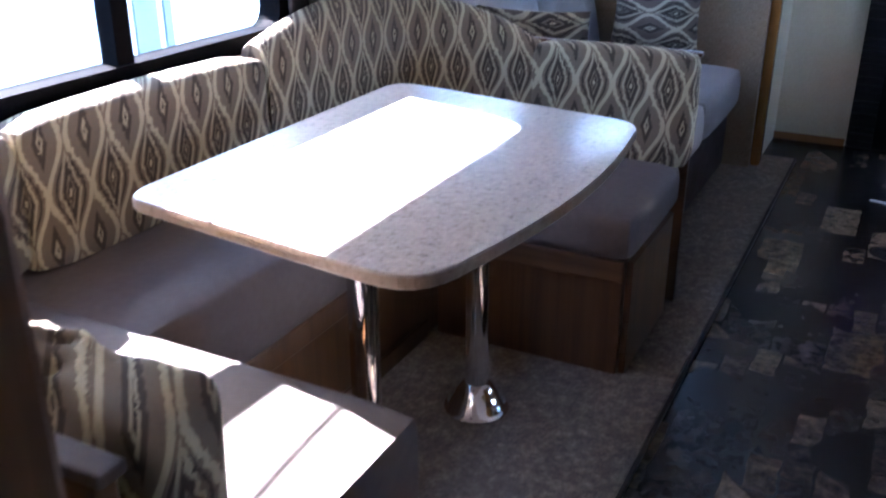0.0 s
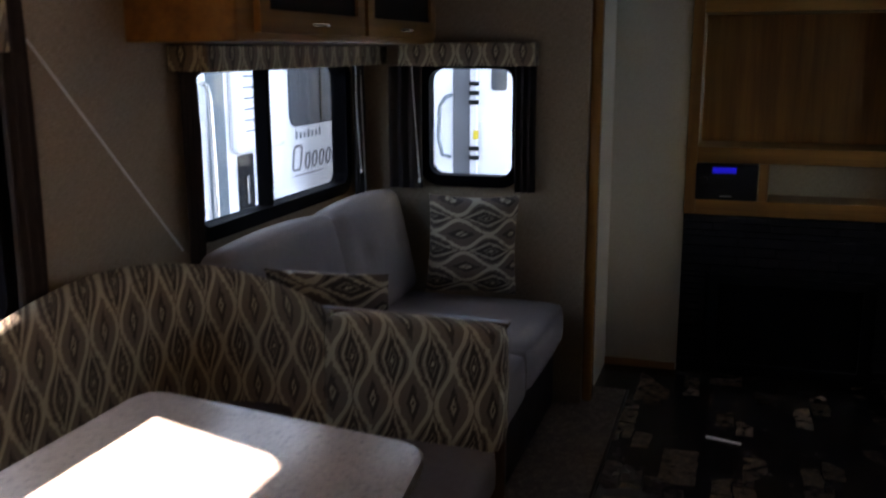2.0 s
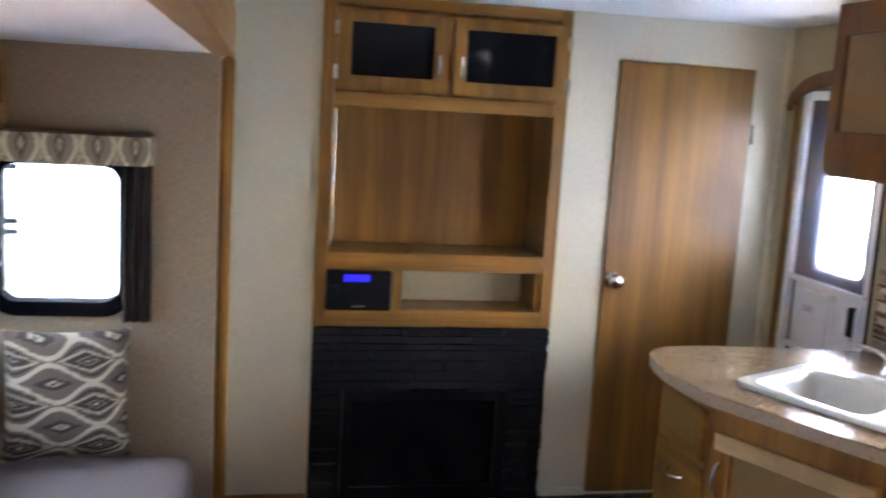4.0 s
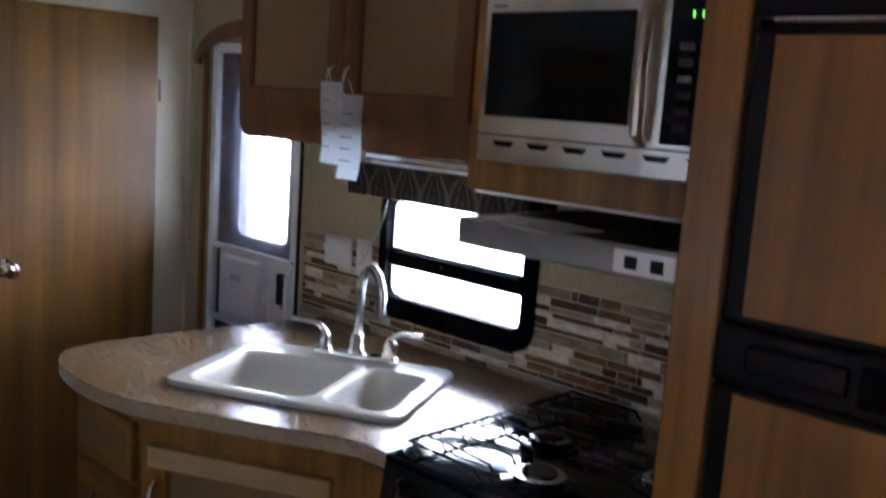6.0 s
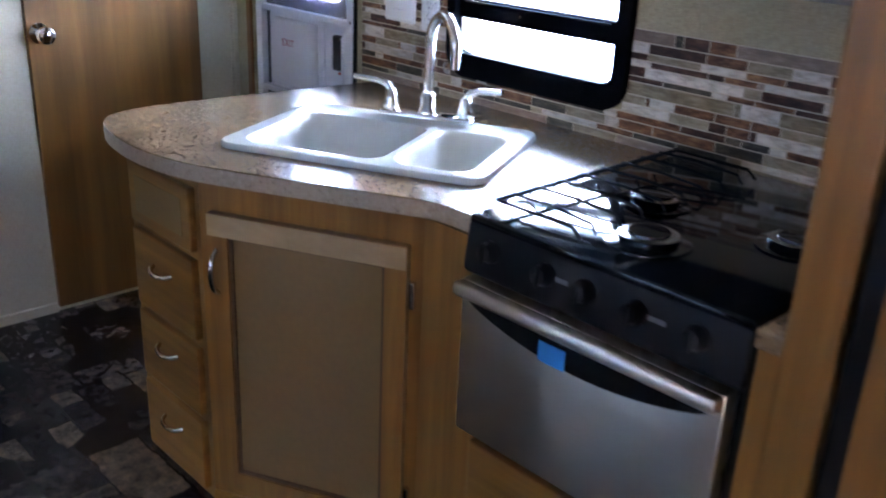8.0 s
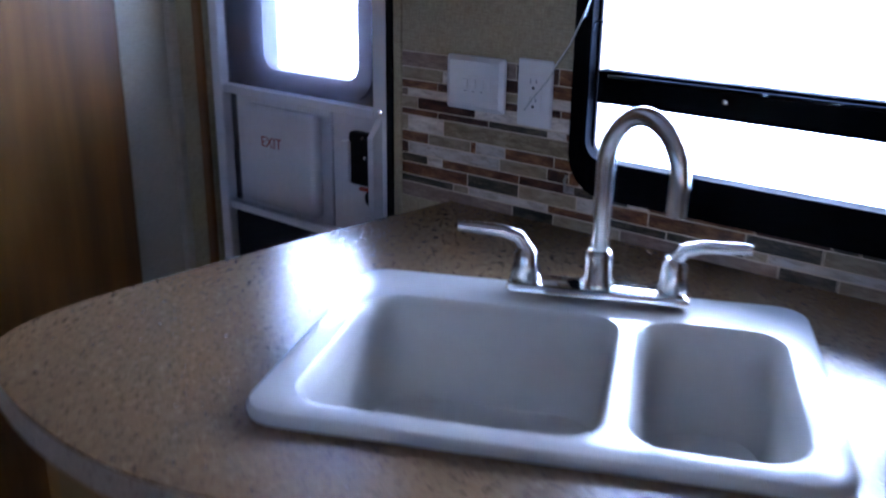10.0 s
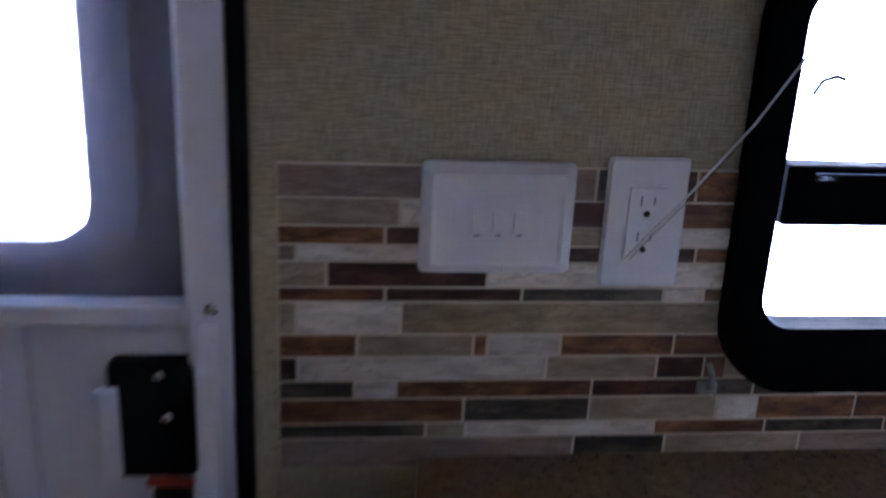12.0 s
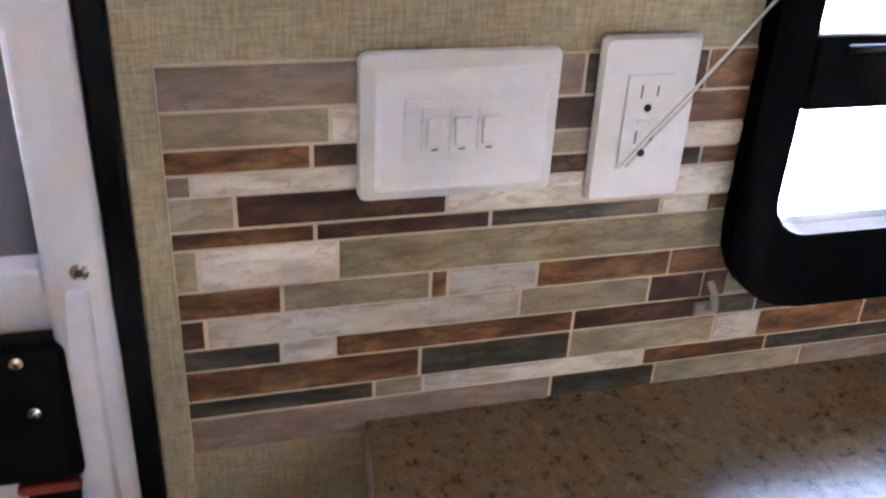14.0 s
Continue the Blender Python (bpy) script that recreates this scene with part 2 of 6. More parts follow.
def veined(name, a, b, c, rough=0.35):
    """Printed stone or glass strip of a mosaic, each strip with its own shade and veins."""
    n = Net(name, rough, spec=0.28)
    g, x, y, z = n.xyz("World")
    rnd = n.t.nodes.new("ShaderNodeObjectInfo").outputs["Random"]
    off = n.math("MULTIPLY", rnd, 37.0)
    v = n.join(off, n.math("MULTIPLY", y, 22.0), n.math("MULTIPLY", z, 75.0))
    f = n.noise(v, 1.0, 5, 0.62)
    sharp = n.step(n.math("ABSOLUTE", n.math("SUBTRACT", n.noise(v, 0.7, 4, 0.6), 0.5)), 0.0, 0.035)
    col = n.ramp(f, (0.34, a), (0.5, b), (0.66, c))
    col = n.mix(n.math("MULTIPLY", n.math("SUBTRACT", 1.0, sharp), 0.65), col, a)
    shade = n.math("ADD", 0.82, n.math("MULTIPLY", rnd, 0.36))
    return n.done(n.mix(1.0, col, n.join(shade, shade, shade), "MULTIPLY"), f, 0.05, 0.0006)


def brushed(name, colour, rough):
    """Metal with fine level brush lines."""
    n = Net(name, rough, 1.0)
    g, x, y, z = n.xyz("World")
    lines = n.noise(n.join(n.math("MULTIPLY", x, 6), n.math("MULTIPLY", y, 6), n.math("MULTIPLY", z, 1400)), 1, 3, 0.6)
    smear = n.noise(g, 7, 3)
    col = n.mix(lines, tuple(c * 0.93 for c in colour), tuple(c * 1.07 for c in colour))
    n.put(n.b.inputs["Roughness"], n.math("ADD", rough - 0.02, n.math("MULTIPLY", smear, 0.04)))
    tan = n.t.nodes.new("ShaderNodeTangent")
    tan.direction_type, tan.axis = "RADIAL", "Z"
    n.t.links.new(tan.outputs[0], n.b.inputs["Tangent"])
    n.b.inputs["Anisotropic"].default_value = 0.8
    n.b.inputs["Anisotropic Rotation"].default_value = 0.25
    wave = n.noise(n.join(n.math("MULTIPLY", x, 5), n.math("MULTIPLY", y, 9), n.math("MULTIPLY", z, 0.4)), 1, 1)
    dent = n.t.nodes.new("ShaderNodeBump")
    dent.inputs["Strength"].default_value, dent.inputs["Distance"].default_value = 1.0, 0.012
    n.t.links.new(wave, dent.inputs["Height"])
    m = n.done(col, lines, 0.03, 0.0003)
    grain = n.b.inputs["Normal"].links[0].from_node
    n.t.links.new(dent.outputs[0], grain.inputs["Normal"])
    return m


def clear_glass(name, tint=(0.9, 0.95, 0.95), alpha=0.12):
    n = Net(name, 0.02)
    n.b.inputs["Base Color"].default_value = (*tint, 1)
    tr = n.t.nodes.new("ShaderNodeBsdfTransparent")
    gl = n.t.nodes.new("ShaderNodeBsdfGlossy")
    gl.inputs["Roughness"].default_value = 0.02
    tr.inputs[0].default_value = (*tint, 1)
    lw = n.t.nodes.new("ShaderNodeLayerWeight")
    lw.inputs[0].default_value = 0.5
    mx = n.t.nodes.new("ShaderNodeMixShader")
    n.t.links.new(n.math("ADD", 0.03, n.math("MULTIPLY", n.math("POWER", lw.outputs["Facing"], 5.0), 0.6)), mx.inputs[0])
    n.t.links.new(tr.outputs[0], mx.inputs[1])
    n.t.links.new(gl.outputs[0], mx.inputs[2])
    n.t.links.new(mx.outputs[0], n.t.nodes["Material Output"].inputs[0])
    return n.m


def mesh_screen(name):
    """Insect screen: fine grey threads with gaps that let light through."""
    n = Net(name, 0.6)
    tr = n.t.nodes.new("ShaderNodeBsdfTransparent")
    mx = n.t.nodes.new("ShaderNodeMixShader")
    n.b.inputs["Base Color"].default_value = (0.30, 0.29, 0.33, 1)
    mx.inputs[0].default_value = 0.35
    n.t.links.new(tr.outputs[0], mx.inputs[1])
    n.t.links.new(n.b.outputs[0], mx.inputs[2])
    n.t.links.new(mx.outputs[0], n.t.nodes["Material Output"].inputs[0])
    return n.m


def glow(name, colour, strength):
    n = Net(name, 0.4)
    n.b.inputs["Base Color"].default_value = (*colour, 1)
    n.b.inputs["Emission Color"].default_value = (*colour, 1)
    n.b.inputs["Emission Strength"].default_value = strength
    return n.m


OAK = wood("cabinet_wood", (0.130, 0.050, 0.009), (0.34, 0.155, 0.034))
OAK_Y = wood("cabinet_wood_rails", (0.130, 0.050, 0.009), (0.34, 0.155, 0.034), along="y")
OAK_X = wood("cabinet_wood_beams", (0.130, 0.050, 0.009), (0.34, 0.155, 0.034), along="x")
CHERRY = wood("upper_cabinet_wood", (0.108, 0.037, 0.011), (0.235, 0.094, 0.029))
CHERRY_Y = wood("upper_cabinet_rails", (0.095, 0.031, 0.010), (0.225, 0.088, 0.029), along="y")
DOORWOOD = wood("door_veneer", (0.110, 0.042, 0.008), (0.32, 0.142, 0.030), rough=0.42, scale=0.55)
POSTWOOD = wood("varnished_post", (0.15, 0.062, 0.016), (0.36, 0.17, 0.045), rough=0.16)
PANEL = material("recessed_panel", (0.190, 0.104, 0.033), 0.42, vary=0.10, scale=5, bump=0.05)
PANEL_RED = material("reddish_recessed_panel", (0.225, 0.118, 0.040), 0.42, vary=0.10, scale=5, bump=0.05)
# Cabinet oak copied darker: the dinette's deep shade is put into its colour.
SHADE_OAK = wood("shade_darkened_oak", (0.055, 0.024, 0.010), (0.15, 0.070, 0.028))
SHADE_OAK_X = wood("shade_darkened_rails", (0.055, 0.024, 0.010), (0.15, 0.070, 0.028), along="x")
DARKVINYL = material("dark_brown_vinyl", (0.030, 0.022, 0.018), 0.6, vary=0.15, scale=6, bump=0.2, bump_scale=300, spec=0.2)
PALEWOOD = wood("pale_rail_wood", (0.33, 0.21, 0.105), (0.50, 0.34, 0.18), along="y")
COUNTER = laminate("counter_laminate", (0.205, 0.124, 0.057), (0.045, 0.025, 0.012), (0.29, 0.195, 0.108), 0.23, 0.95)
TABLETOP = laminate("table_laminate", (0.42, 0.355, 0.305), (0.19, 0.145, 0.118), (0.58, 0.51, 0.44), 0.3)
EDGING = laminate("laminate_edge", (0.36, 0.27, 0.19), (0.22, 0.15, 0.10), (0.46, 0.36, 0.27), 0.35)
WALL = linen_wall("linen_wall_covering", (0.49, 0.405, 0.250), (0.29, 0.228, 0.132))
WALL_SLIDE = linen_wall("brown_linen_wall_covering", (0.33, 0.255, 0.172), (0.185, 0.135, 0.082))
WALL_PALE = linen_wall("pale_wall_covering", (0.56, 0.50, 0.375), (0.45, 0.395, 0.285))
CEIL = material("ceiling_panel", (0.74, 0.73, 0.72), 0.6, vary=0.03, scale=3, bump=0.08, bump_scale=120)
FLOOR = stone_vinyl("stone_print_vinyl")
CARPET = carpet_vinyl("slide_floor_vinyl")
IKAT = ikat("ikat_upholstery", (0.058, 0.043, 0.032), (0.49, 0.42, 0.27), (0.215, 0.165, 0.112))
# Darker ikat copy: the backlit valance's shade is put into the cloth colour.
IKAT_BACKLIT = ikat("ikat_darkened_backlit", (0.030, 0.022, 0.018), (0.13, 0.105, 0.078), (0.050, 0.040, 0.033))
IKAT_ACROSS = ikat("ikat_pillow_cloth", (0.040, 0.031, 0.025), (0.40, 0.345, 0.24), (0.13, 0.10, 0.075), 0.125, True)
VELOUR = material("taupe_velour", (0.120, 0.096, 0.085), 0.85, vary=0.14, scale=4, bump=0.25, bump_scale=500, spec=0.25)
SOFA = material("grey_sofa_fabric", (0.19, 0.172, 0.162), 0.85, vary=0.12, scale=5, bump=0.25, bump_scale=450, spec=0.25)
CURTAIN = material("dark_brown_curtain", (0.028, 0.021, 0.018), 0.9, vary=0.2, scale=6, bump=0.2, bump_scale=400, spec=0.2)
BLACK = material("black_plastic", (0.005, 0.005, 0.0055), 0.48, vary=0.1, scale=10, bump=0.03, spec=0.14)
FRAME = material("black_window_frame", (0.003, 0.003, 0.0036), 0.6, vary=0.1, scale=10, bump=0.03, spec=0.01)
GLOSS = material("black_enamel", (0.004, 0.004, 0.005), 0.07, vary=0.1, scale=6, spec=0.32)
DARKGLASS = material("dark_glass", (0.005, 0.005, 0.006), 0.12, vary=0.1, scale=4, spec=0.25)
STEEL = brushed("brushed_steel", (0.60, 0.54, 0.46), 0.30)
STEEL_PALE = brushed("pale_brushed_steel", (0.74, 0.66, 0.55), 0.36)
STEEL_DULL = brushed("dull_brushed_steel", (0.34, 0.30, 0.26), 0.42)
CHROME = material("polished_chrome", (0.80, 0.80, 0.80), 0.07, 1.0, vary=0.03, scale=5)
NICKEL = material("brushed_nickel", (0.62, 0.59, 0.55), 0.22, 1.0, vary=0.05, scale=8)
WHITE = material("white_plastic", (0.74, 0.73, 0.71), 0.35, vary=0.04, scale=6, bump=0.02)
SINKMAT = material("bisque_acrylic", (0.56, 0.545, 0.49), 0.20, vary=0.03, scale=4)
ALU = material("white_painted_aluminium", (0.70, 0.69, 0.70), 0.4, vary=0.05, scale=6)
PAPER = material("printed_paper", (0.72, 0.71, 0.69), 0.7, vary=0.06, scale=14)
GROUT = material("sand_grout", (0.62, 0.50, 0.36), 0.8, vary=0.1, scale=30, bump=0.2)
GLASS = clear_glass("window_glass")
GLASS_TINT = clear_glass("tinted_window_glass", (0.76, 0.83, 0.84))
SCREEN = mesh_screen("insect_screen")
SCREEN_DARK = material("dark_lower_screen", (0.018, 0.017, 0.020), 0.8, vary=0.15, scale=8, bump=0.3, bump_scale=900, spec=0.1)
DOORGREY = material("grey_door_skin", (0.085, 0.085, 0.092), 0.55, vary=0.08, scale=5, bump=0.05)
TAPE = material("blue_tape", (0.03, 0.28, 0.62), 0.5, vary=0.06, scale=20)
SLATE = material("black_ledgestone", (0.013, 0.012, 0.0125), 0.8, spec=0.12, vary=0.45, scale=14, bump=0.6, bump_scale=60)
VANWHITE = material("white_trailer_skin", (0.80, 0.81, 0.82), 0.35, vary=0.03, scale=1.5)
VANGREY = material("grey_trailer_stripe", (0.11, 0.145, 0.16), 0.4, vary=0.06, scale=2)
VANDARK = material("dark_entry_recess", (0.10, 0.11, 0.12), 0.6, vary=0.3, scale=6)
VANGLASS = material("tinted_trailer_window", (0.05, 0.06, 0.07), 0.08, vary=0.1, scale=2)
GRAVEL = material("gravel_lot", (0.30, 0.28, 0.25), 0.9, vary=0.3, scale=1.2, bump=0.8, bump_scale=30)
KEYGREY = material("dark_grey_key", (0.022, 0.022, 0.024), 0.5, vary=0.1)
INKGREY = material("grey_ink", (0.18, 0.18, 0.19), 0.6, vary=0.05)
CORD = material("white_cord", (0.72, 0.70, 0.66), 0.5, vary=0.05)
FROSTED = material("frosted_clear_plastic", (0.34, 0.32, 0.29), 0.25, vary=0.1, scale=40)
CLEAR = clear_glass("clear_plastic", (0.85, 0.88, 0.88))
RUBBER = material("black_rubber", (0.005, 0.005, 0.0055), 0.65, vary=0.1, spec=0.1)
MOSAIC = {
    "b": veined("mosaic_brown", (0.075, 0.025, 0.010), (0.185, 0.076, 0.031), (0.33, 0.160, 0.066)),
    "m": veined("mosaic_mauve", (0.20, 0.135, 0.098), (0.275, 0.190, 0.140), (0.35, 0.255, 0.195)),
    "t": veined("mosaic_tan", (0.22, 0.165, 0.100), (0.32, 0.250, 0.160), (0.40, 0.32, 0.215)),
    "w": veined("mosaic_cream", (0.38, 0.315, 0.245), (0.60, 0.525, 0.435), (0.70, 0.63, 0.545)),
    "d": veined("mosaic_umber", (0.030, 0.010, 0.0055), (0.070, 0.026, 0.014), (0.13, 0.056, 0.030)),
    "g": veined("mosaic_slate", (0.026, 0.021, 0.014), (0.064, 0.052, 0.034), (0.13, 0.104, 0.066)),
    "o": veined("mosaic_olive", (0.19, 0.13, 0.070), (0.31, 0.235, 0.135), (0.40, 0.315, 0.195)),
}

# ---- mesh helpers ----
ORIGIN = {}


def thing(name, at, label="", category="", group="", kind=""):
    ob = new(name)
    ob.empty_display_size = 0.05
    ob.location = at
    ORIGIN[ob] = Vector(at)
    return tagged(ob, label, category, group, kind)


def part(name, bm, mat, parent=None, label="", smooth=False):
    """Links a bmesh in world metres as one mesh, under a thing or a part."""
    base = ORIGIN[parent] if parent else Vector((0, 0, 0))
    bm.verts.ensure_lookup_table()
    bmesh.ops.recalc_face_normals(bm, faces=bm.faces)
    bmesh.ops.translate(bm, verts=bm.verts, vec=-base)
    me = bpy.data.meshes.new(name)
    bm.to_mesh(me)
    bm.free()
    me.materials.append(mat)
    if smooth:
        me.polygons.foreach_set("use_smooth", [True] * len(me.polygons))
        me.set_sharp_from_angle(angle=radians(40))
    ob = new(name, me)
    if parent:
        ob.parent = parent
    ORIGIN[ob] = base
    return tagged(ob, label)


def structure(name, bm, mat, label="", parent=None):
    ob = part(name, bm, mat, parent, label)
    return tagged(ob, kind="structure") if parent is None else ob


def box(x0, x1, y0, y1, z0, z1, bevel=0.0, m=None, bm=None, seg=2):
    """A box, in world axes or in the local axes of m, with rounded edges."""
    own = bmesh.new()
    bmesh.ops.create_cube(own, size=1)
    for v in own.verts:
        v.co = Vector(((x0 + x1) / 2 + v.co.x * (x1 - x0), (y0 + y1) / 2 + v.co.y * (y1 - y0), (z0 + z1) / 2 + v.co.z * (z1 - z0)))
    if bevel:
        bmesh.ops.bevel(own, geom=own.edges[:], offset=bevel, segments=seg, affect="EDGES", profile=0.5)
    if m:
        bmesh.ops.transform(own, matrix=m, verts=own.verts)
    if bm is None:
        return own
    return merge(bm, own)


def merge(bm, other):
    me = bpy.data.meshes.new("tmp")
    other.to_mesh(me)
    other.free()
    bm.from_mesh(me)
    bpy.data.meshes.remove(me)
    return bm


def rounded(w, h, r, n=6):
    """A rounded rectangle round the origin, counter-clockwise."""
    r = min(r, w / 2 - 1e-4, h / 2 - 1e-4)
    out = []
    for cx, cy, a0 in ((w / 2 - r, h / 2 - r, 0), (-w / 2 + r, h / 2 - r, 90), (-w / 2 + r, -h / 2 + r, 180), (w / 2 - r, -h / 2 + r, 270)):
        for k in range(n + 1):
            a = radians(a0 + 90 * k / n)
            out.append((cx + r * math.cos(a), cy + r * math.sin(a)))
    return out


def prism(loop, w0, w1, m=None, bevel=0.0, bm=None, seg=2):
    """A flat outline pushed from w0 to w1."""
    own = bmesh.new()
    a = [own.verts.new((u, v, w0)) for u, v in loop]
    b = [own.verts.new((u, v, w1)) for u, v in loop]
    own.faces.new(a[::-1])
    top = own.faces.new(b)
    for k in range(len(loop)):
        own.faces.new((a[k - 1], a[k], b[k], b[k - 1]))
    if bevel:
        bmesh.ops.bevel(own, geom=list(top.edges), offset=bevel, segments=seg, affect="EDGES", profile=0.5)
    if m:
        bmesh.ops.transform(own, matrix=m, verts=own.verts)
    return own if bm is None else merge(bm, own)


def ring(outer, inner, w0, w1, m=None, bm=None):
    """A frame between two outlines with the same number of corners."""
    own = bmesh.new()
    rows = [[own.verts.new((u, v, w)) for u, v in loop] for loop, w in ((outer, w0), (outer, w1), (inner, w1), (inner, w0))]
    for j in range(4):
        p, q = rows[j], rows[(j + 1) % 4]
        for k in range(len(p)):
            own.faces.new((p[k - 1], p[k], q[k], q[k - 1]))
    if m:
        bmesh.ops.transform(own, matrix=m, verts=own.verts)
    return own if bm is None else merge(bm, own)


def loft(rows, u, v, m, n=5):
    """Rounded rectangles of width, height, corner and height above the face, joined into one closed shape."""
    own = bmesh.new()
    prev = None
    for w, h, r, z in rows:
        row = [own.verts.new((a + u, b + v, z)) for a, b in rounded(w, h, r, n)]
        if prev:
            for k in range(len(row)):
                own.faces.new((prev[k - 1], prev[k], row[k], row[k - 1]))
        else:
            own.faces.new(row[::-1])
        prev = row
    own.faces.new(prev)
    bmesh.ops.transform(own, matrix=m, verts=own.verts)
    return own


def chaikin(pts, rounds=2):
    """An open line with its corners cut."""
    for _ in range(rounds):
        out = [pts[0]]
        for (a, b), (c, d) in zip(pts, pts[1:]):
            out += [(a * 0.75 + c * 0.25, b * 0.75 + d * 0.25), (a * 0.25 + c * 0.75, b * 0.25 + d * 0.75)]
        pts = out + [pts[-1]]
    return pts


def outset(pts, d):
    """An open line moved to its left by d."""
    out = []
    for k, (x, y) in enumerate(pts):
        a, b = Vector(pts[max(k - 1, 0)]), Vector(pts[min(k + 1, len(pts) - 1)])
        t = (b - a).normalized()
        out.append((x + t.y * d, y - t.x * d))
    return out


def band(pts, z0, z1, thick):
    """A thin strip standing along an open line."""
    own = bmesh.new()
    a = [own.verts.new((x, y, z0)) for x, y in pts]
    b = [own.verts.new((x, y, z1)) for x, y in pts]
    for k in range(1, len(pts)):
        own.faces.new((a[k - 1], a[k], b[k], b[k - 1]))
    bmesh.ops.solidify(own, geom=own.faces[:], thickness=thick)
    return own


def shift(loop, u, v):
    return [(a + u, b + v) for a, b in loop]


def lathe(profile, at, n=24, m=None, bm=None):
    """A turned shape from rows of radius and height."""
    own = bmesh.new()
    rows = []
    for r, h in profile:
        rows.append([own.verts.new((at[0] + r * math.cos(2 * math.pi * k / n), at[1] + r * math.sin(2 * math.pi * k / n), at[2] + h)) for k in range(n)])
    for p, q in zip(rows, rows[1:]):
        for k in range(n):
            own.faces.new((p[k - 1], p[k], q[k], q[k - 1]))
    own.faces.new(rows[0][::-1])
    own.faces.new(rows[-1])
    if m:
        bmesh.ops.transform(own, matrix=m, verts=own.verts)
    return own if bm is None else merge(bm, own)


def tube(points, r, n=10, bm=None, taper=None):
    """A round bar along a line of points."""
    own = bmesh.new()
    pts = [Vector(p) for p in points]
    rows = []
    for k, p in enumerate(pts):
        d = (pts[min(k + 1, len(pts) - 1)] - pts[max(k - 1, 0)]).normalized()
        side = d.orthogonal() if k == 0 else (last - d * last.dot(d))
        side.normalize()
        last = side
        up = d.cross(side)
        rad = r if taper is None else r + (taper - r) * k / (len(pts) - 1)
        rows.append([own.verts.new(p + rad * (side * math.cos(2 * math.pi * j / n) + up * math.sin(2 * math.pi * j / n))) for j in range(n)])
    for p, q in zip(rows, rows[1:]):
        for k in range(n):
            own.faces.new((p[k - 1], p[k], q[k], q[k - 1]))
    own.faces.new(rows[0][::-1])
    own.faces.new(rows[-1])
    return own if bm is None else merge(bm, own)


def cushion(x0, x1, y0, y1, z0, z1, r=0.03, puff=0.012, m=None, cuts=8, tufts=()):
    """A soft block with swollen faces and rounded edges; tufts are dimples (u, v) on its +z face."""
    own = bmesh.new()
    bmesh.ops.create_cube(own, size=1)
    bmesh.ops.subdivide_edges(own, edges=own.edges[:], cuts=cuts, use_grid_fill=True)
    sx, sy, sz = x1 - x0, y1 - y0, z1 - z0
    for v in own.verts:
        p = Vector((v.co.x * sx, v.co.y * sy, v.co.z * sz))
        core = Vector((max(-sx / 2 + r, min(sx / 2 - r, p.x)), max(-sy / 2 + r, min(sy / 2 - r, p.y)), max(-sz / 2 + r, min(sz / 2 - r, p.z))))
        d = p - core
        if d.length > 1e-9:
            p = core + d.normalized() * r
        fx, fy, fz = 1 - (2 * p.x / sx) ** 2, 1 - (2 * p.y / sy) ** 2, 1 - (2 * p.z / sz) ** 2
        q = p.copy()
        q.z += puff * max(0, fx) * max(0, fy) * (2 * p.z / sz)
        q.y += puff * max(0, fx) * max(0, fz) * (2 * p.y / sy)
        q.x += puff * max(0, fy) * max(0, fz) * (2 * p.x / sx)
        for tu, tv in tufts:
            if p.z > sz / 2 - r:
                q.z -= 0.022 * math.exp(-((p.x - tu) ** 2 + (p.y - tv) ** 2) / 0.0016)
        v.co = q + Vector(((x0 + x1) / 2, (y0 + y1) / 2, (z0 + z1) / 2))
    if m:
        bmesh.ops.transform(own, matrix=m, verts=own.verts)
    return own


def wall(m, u0, u1, v0, v1, thick, holes=()):
    """A wall in the local axes of m: its face at w = 0, its back at -thick, with openings through it."""
    us = sorted({u0, u1, *(h[0] for h in holes), *(h[1] for h in holes)})
    vs = sorted({v0, v1, *(h[2] for h in holes), *(h[3] for h in holes)})
    def solid(i, j):
        if not (0 <= i < len(us) - 1 and 0 <= j < len(vs) - 1):
            return False
        cu, cv = (us[i] + us[i + 1]) / 2, (vs[j] + vs[j + 1]) / 2
        return not any(a < cu < b and c < cv < d for a, b, c, d in holes)
    own = bmesh.new()
    def quad(*pts):
        own.faces.new([own.verts.new(p) for p in pts])
    for i in range(len(us) - 1):
        for j in range(len(vs) - 1):
            if not solid(i, j):
                continue
            a, b, c, d = us[i], us[i + 1], vs[j], vs[j + 1]
            quad((a, c, 0), (b, c, 0), (b, d, 0), (a, d, 0))
            quad((a, c, -thick), (a, d, -thick), (b, d, -thick), (b, c, -thick))
            if not solid(i - 1, j):
                quad((a, c, 0), (a, d, 0), (a, d, -thick), (a, c, -thick))
            if not solid(i + 1, j):
                quad((b, c, 0), (b, c, -thick), (b, d, -thick), (b, d, 0))
            if not solid(i, j - 1):
                quad((a, c, 0), (a, c, -thick), (b, c, -thick), (b, c, 0))
            if not solid(i, j + 1):
                quad((a, d, 0), (b, d, 0), (b, d, -thick), (a, d, -thick))
    bmesh.ops.remove_doubles(own, verts=own.verts, dist=1e-5)
    bmesh.ops.transform(own, matrix=m, verts=own.verts)
    return own


def axes(u, v, w, at=(0, 0, 0)):
    m = Matrix((u, v, w)).transposed().to_4x4()
    m.translation = at
    return m


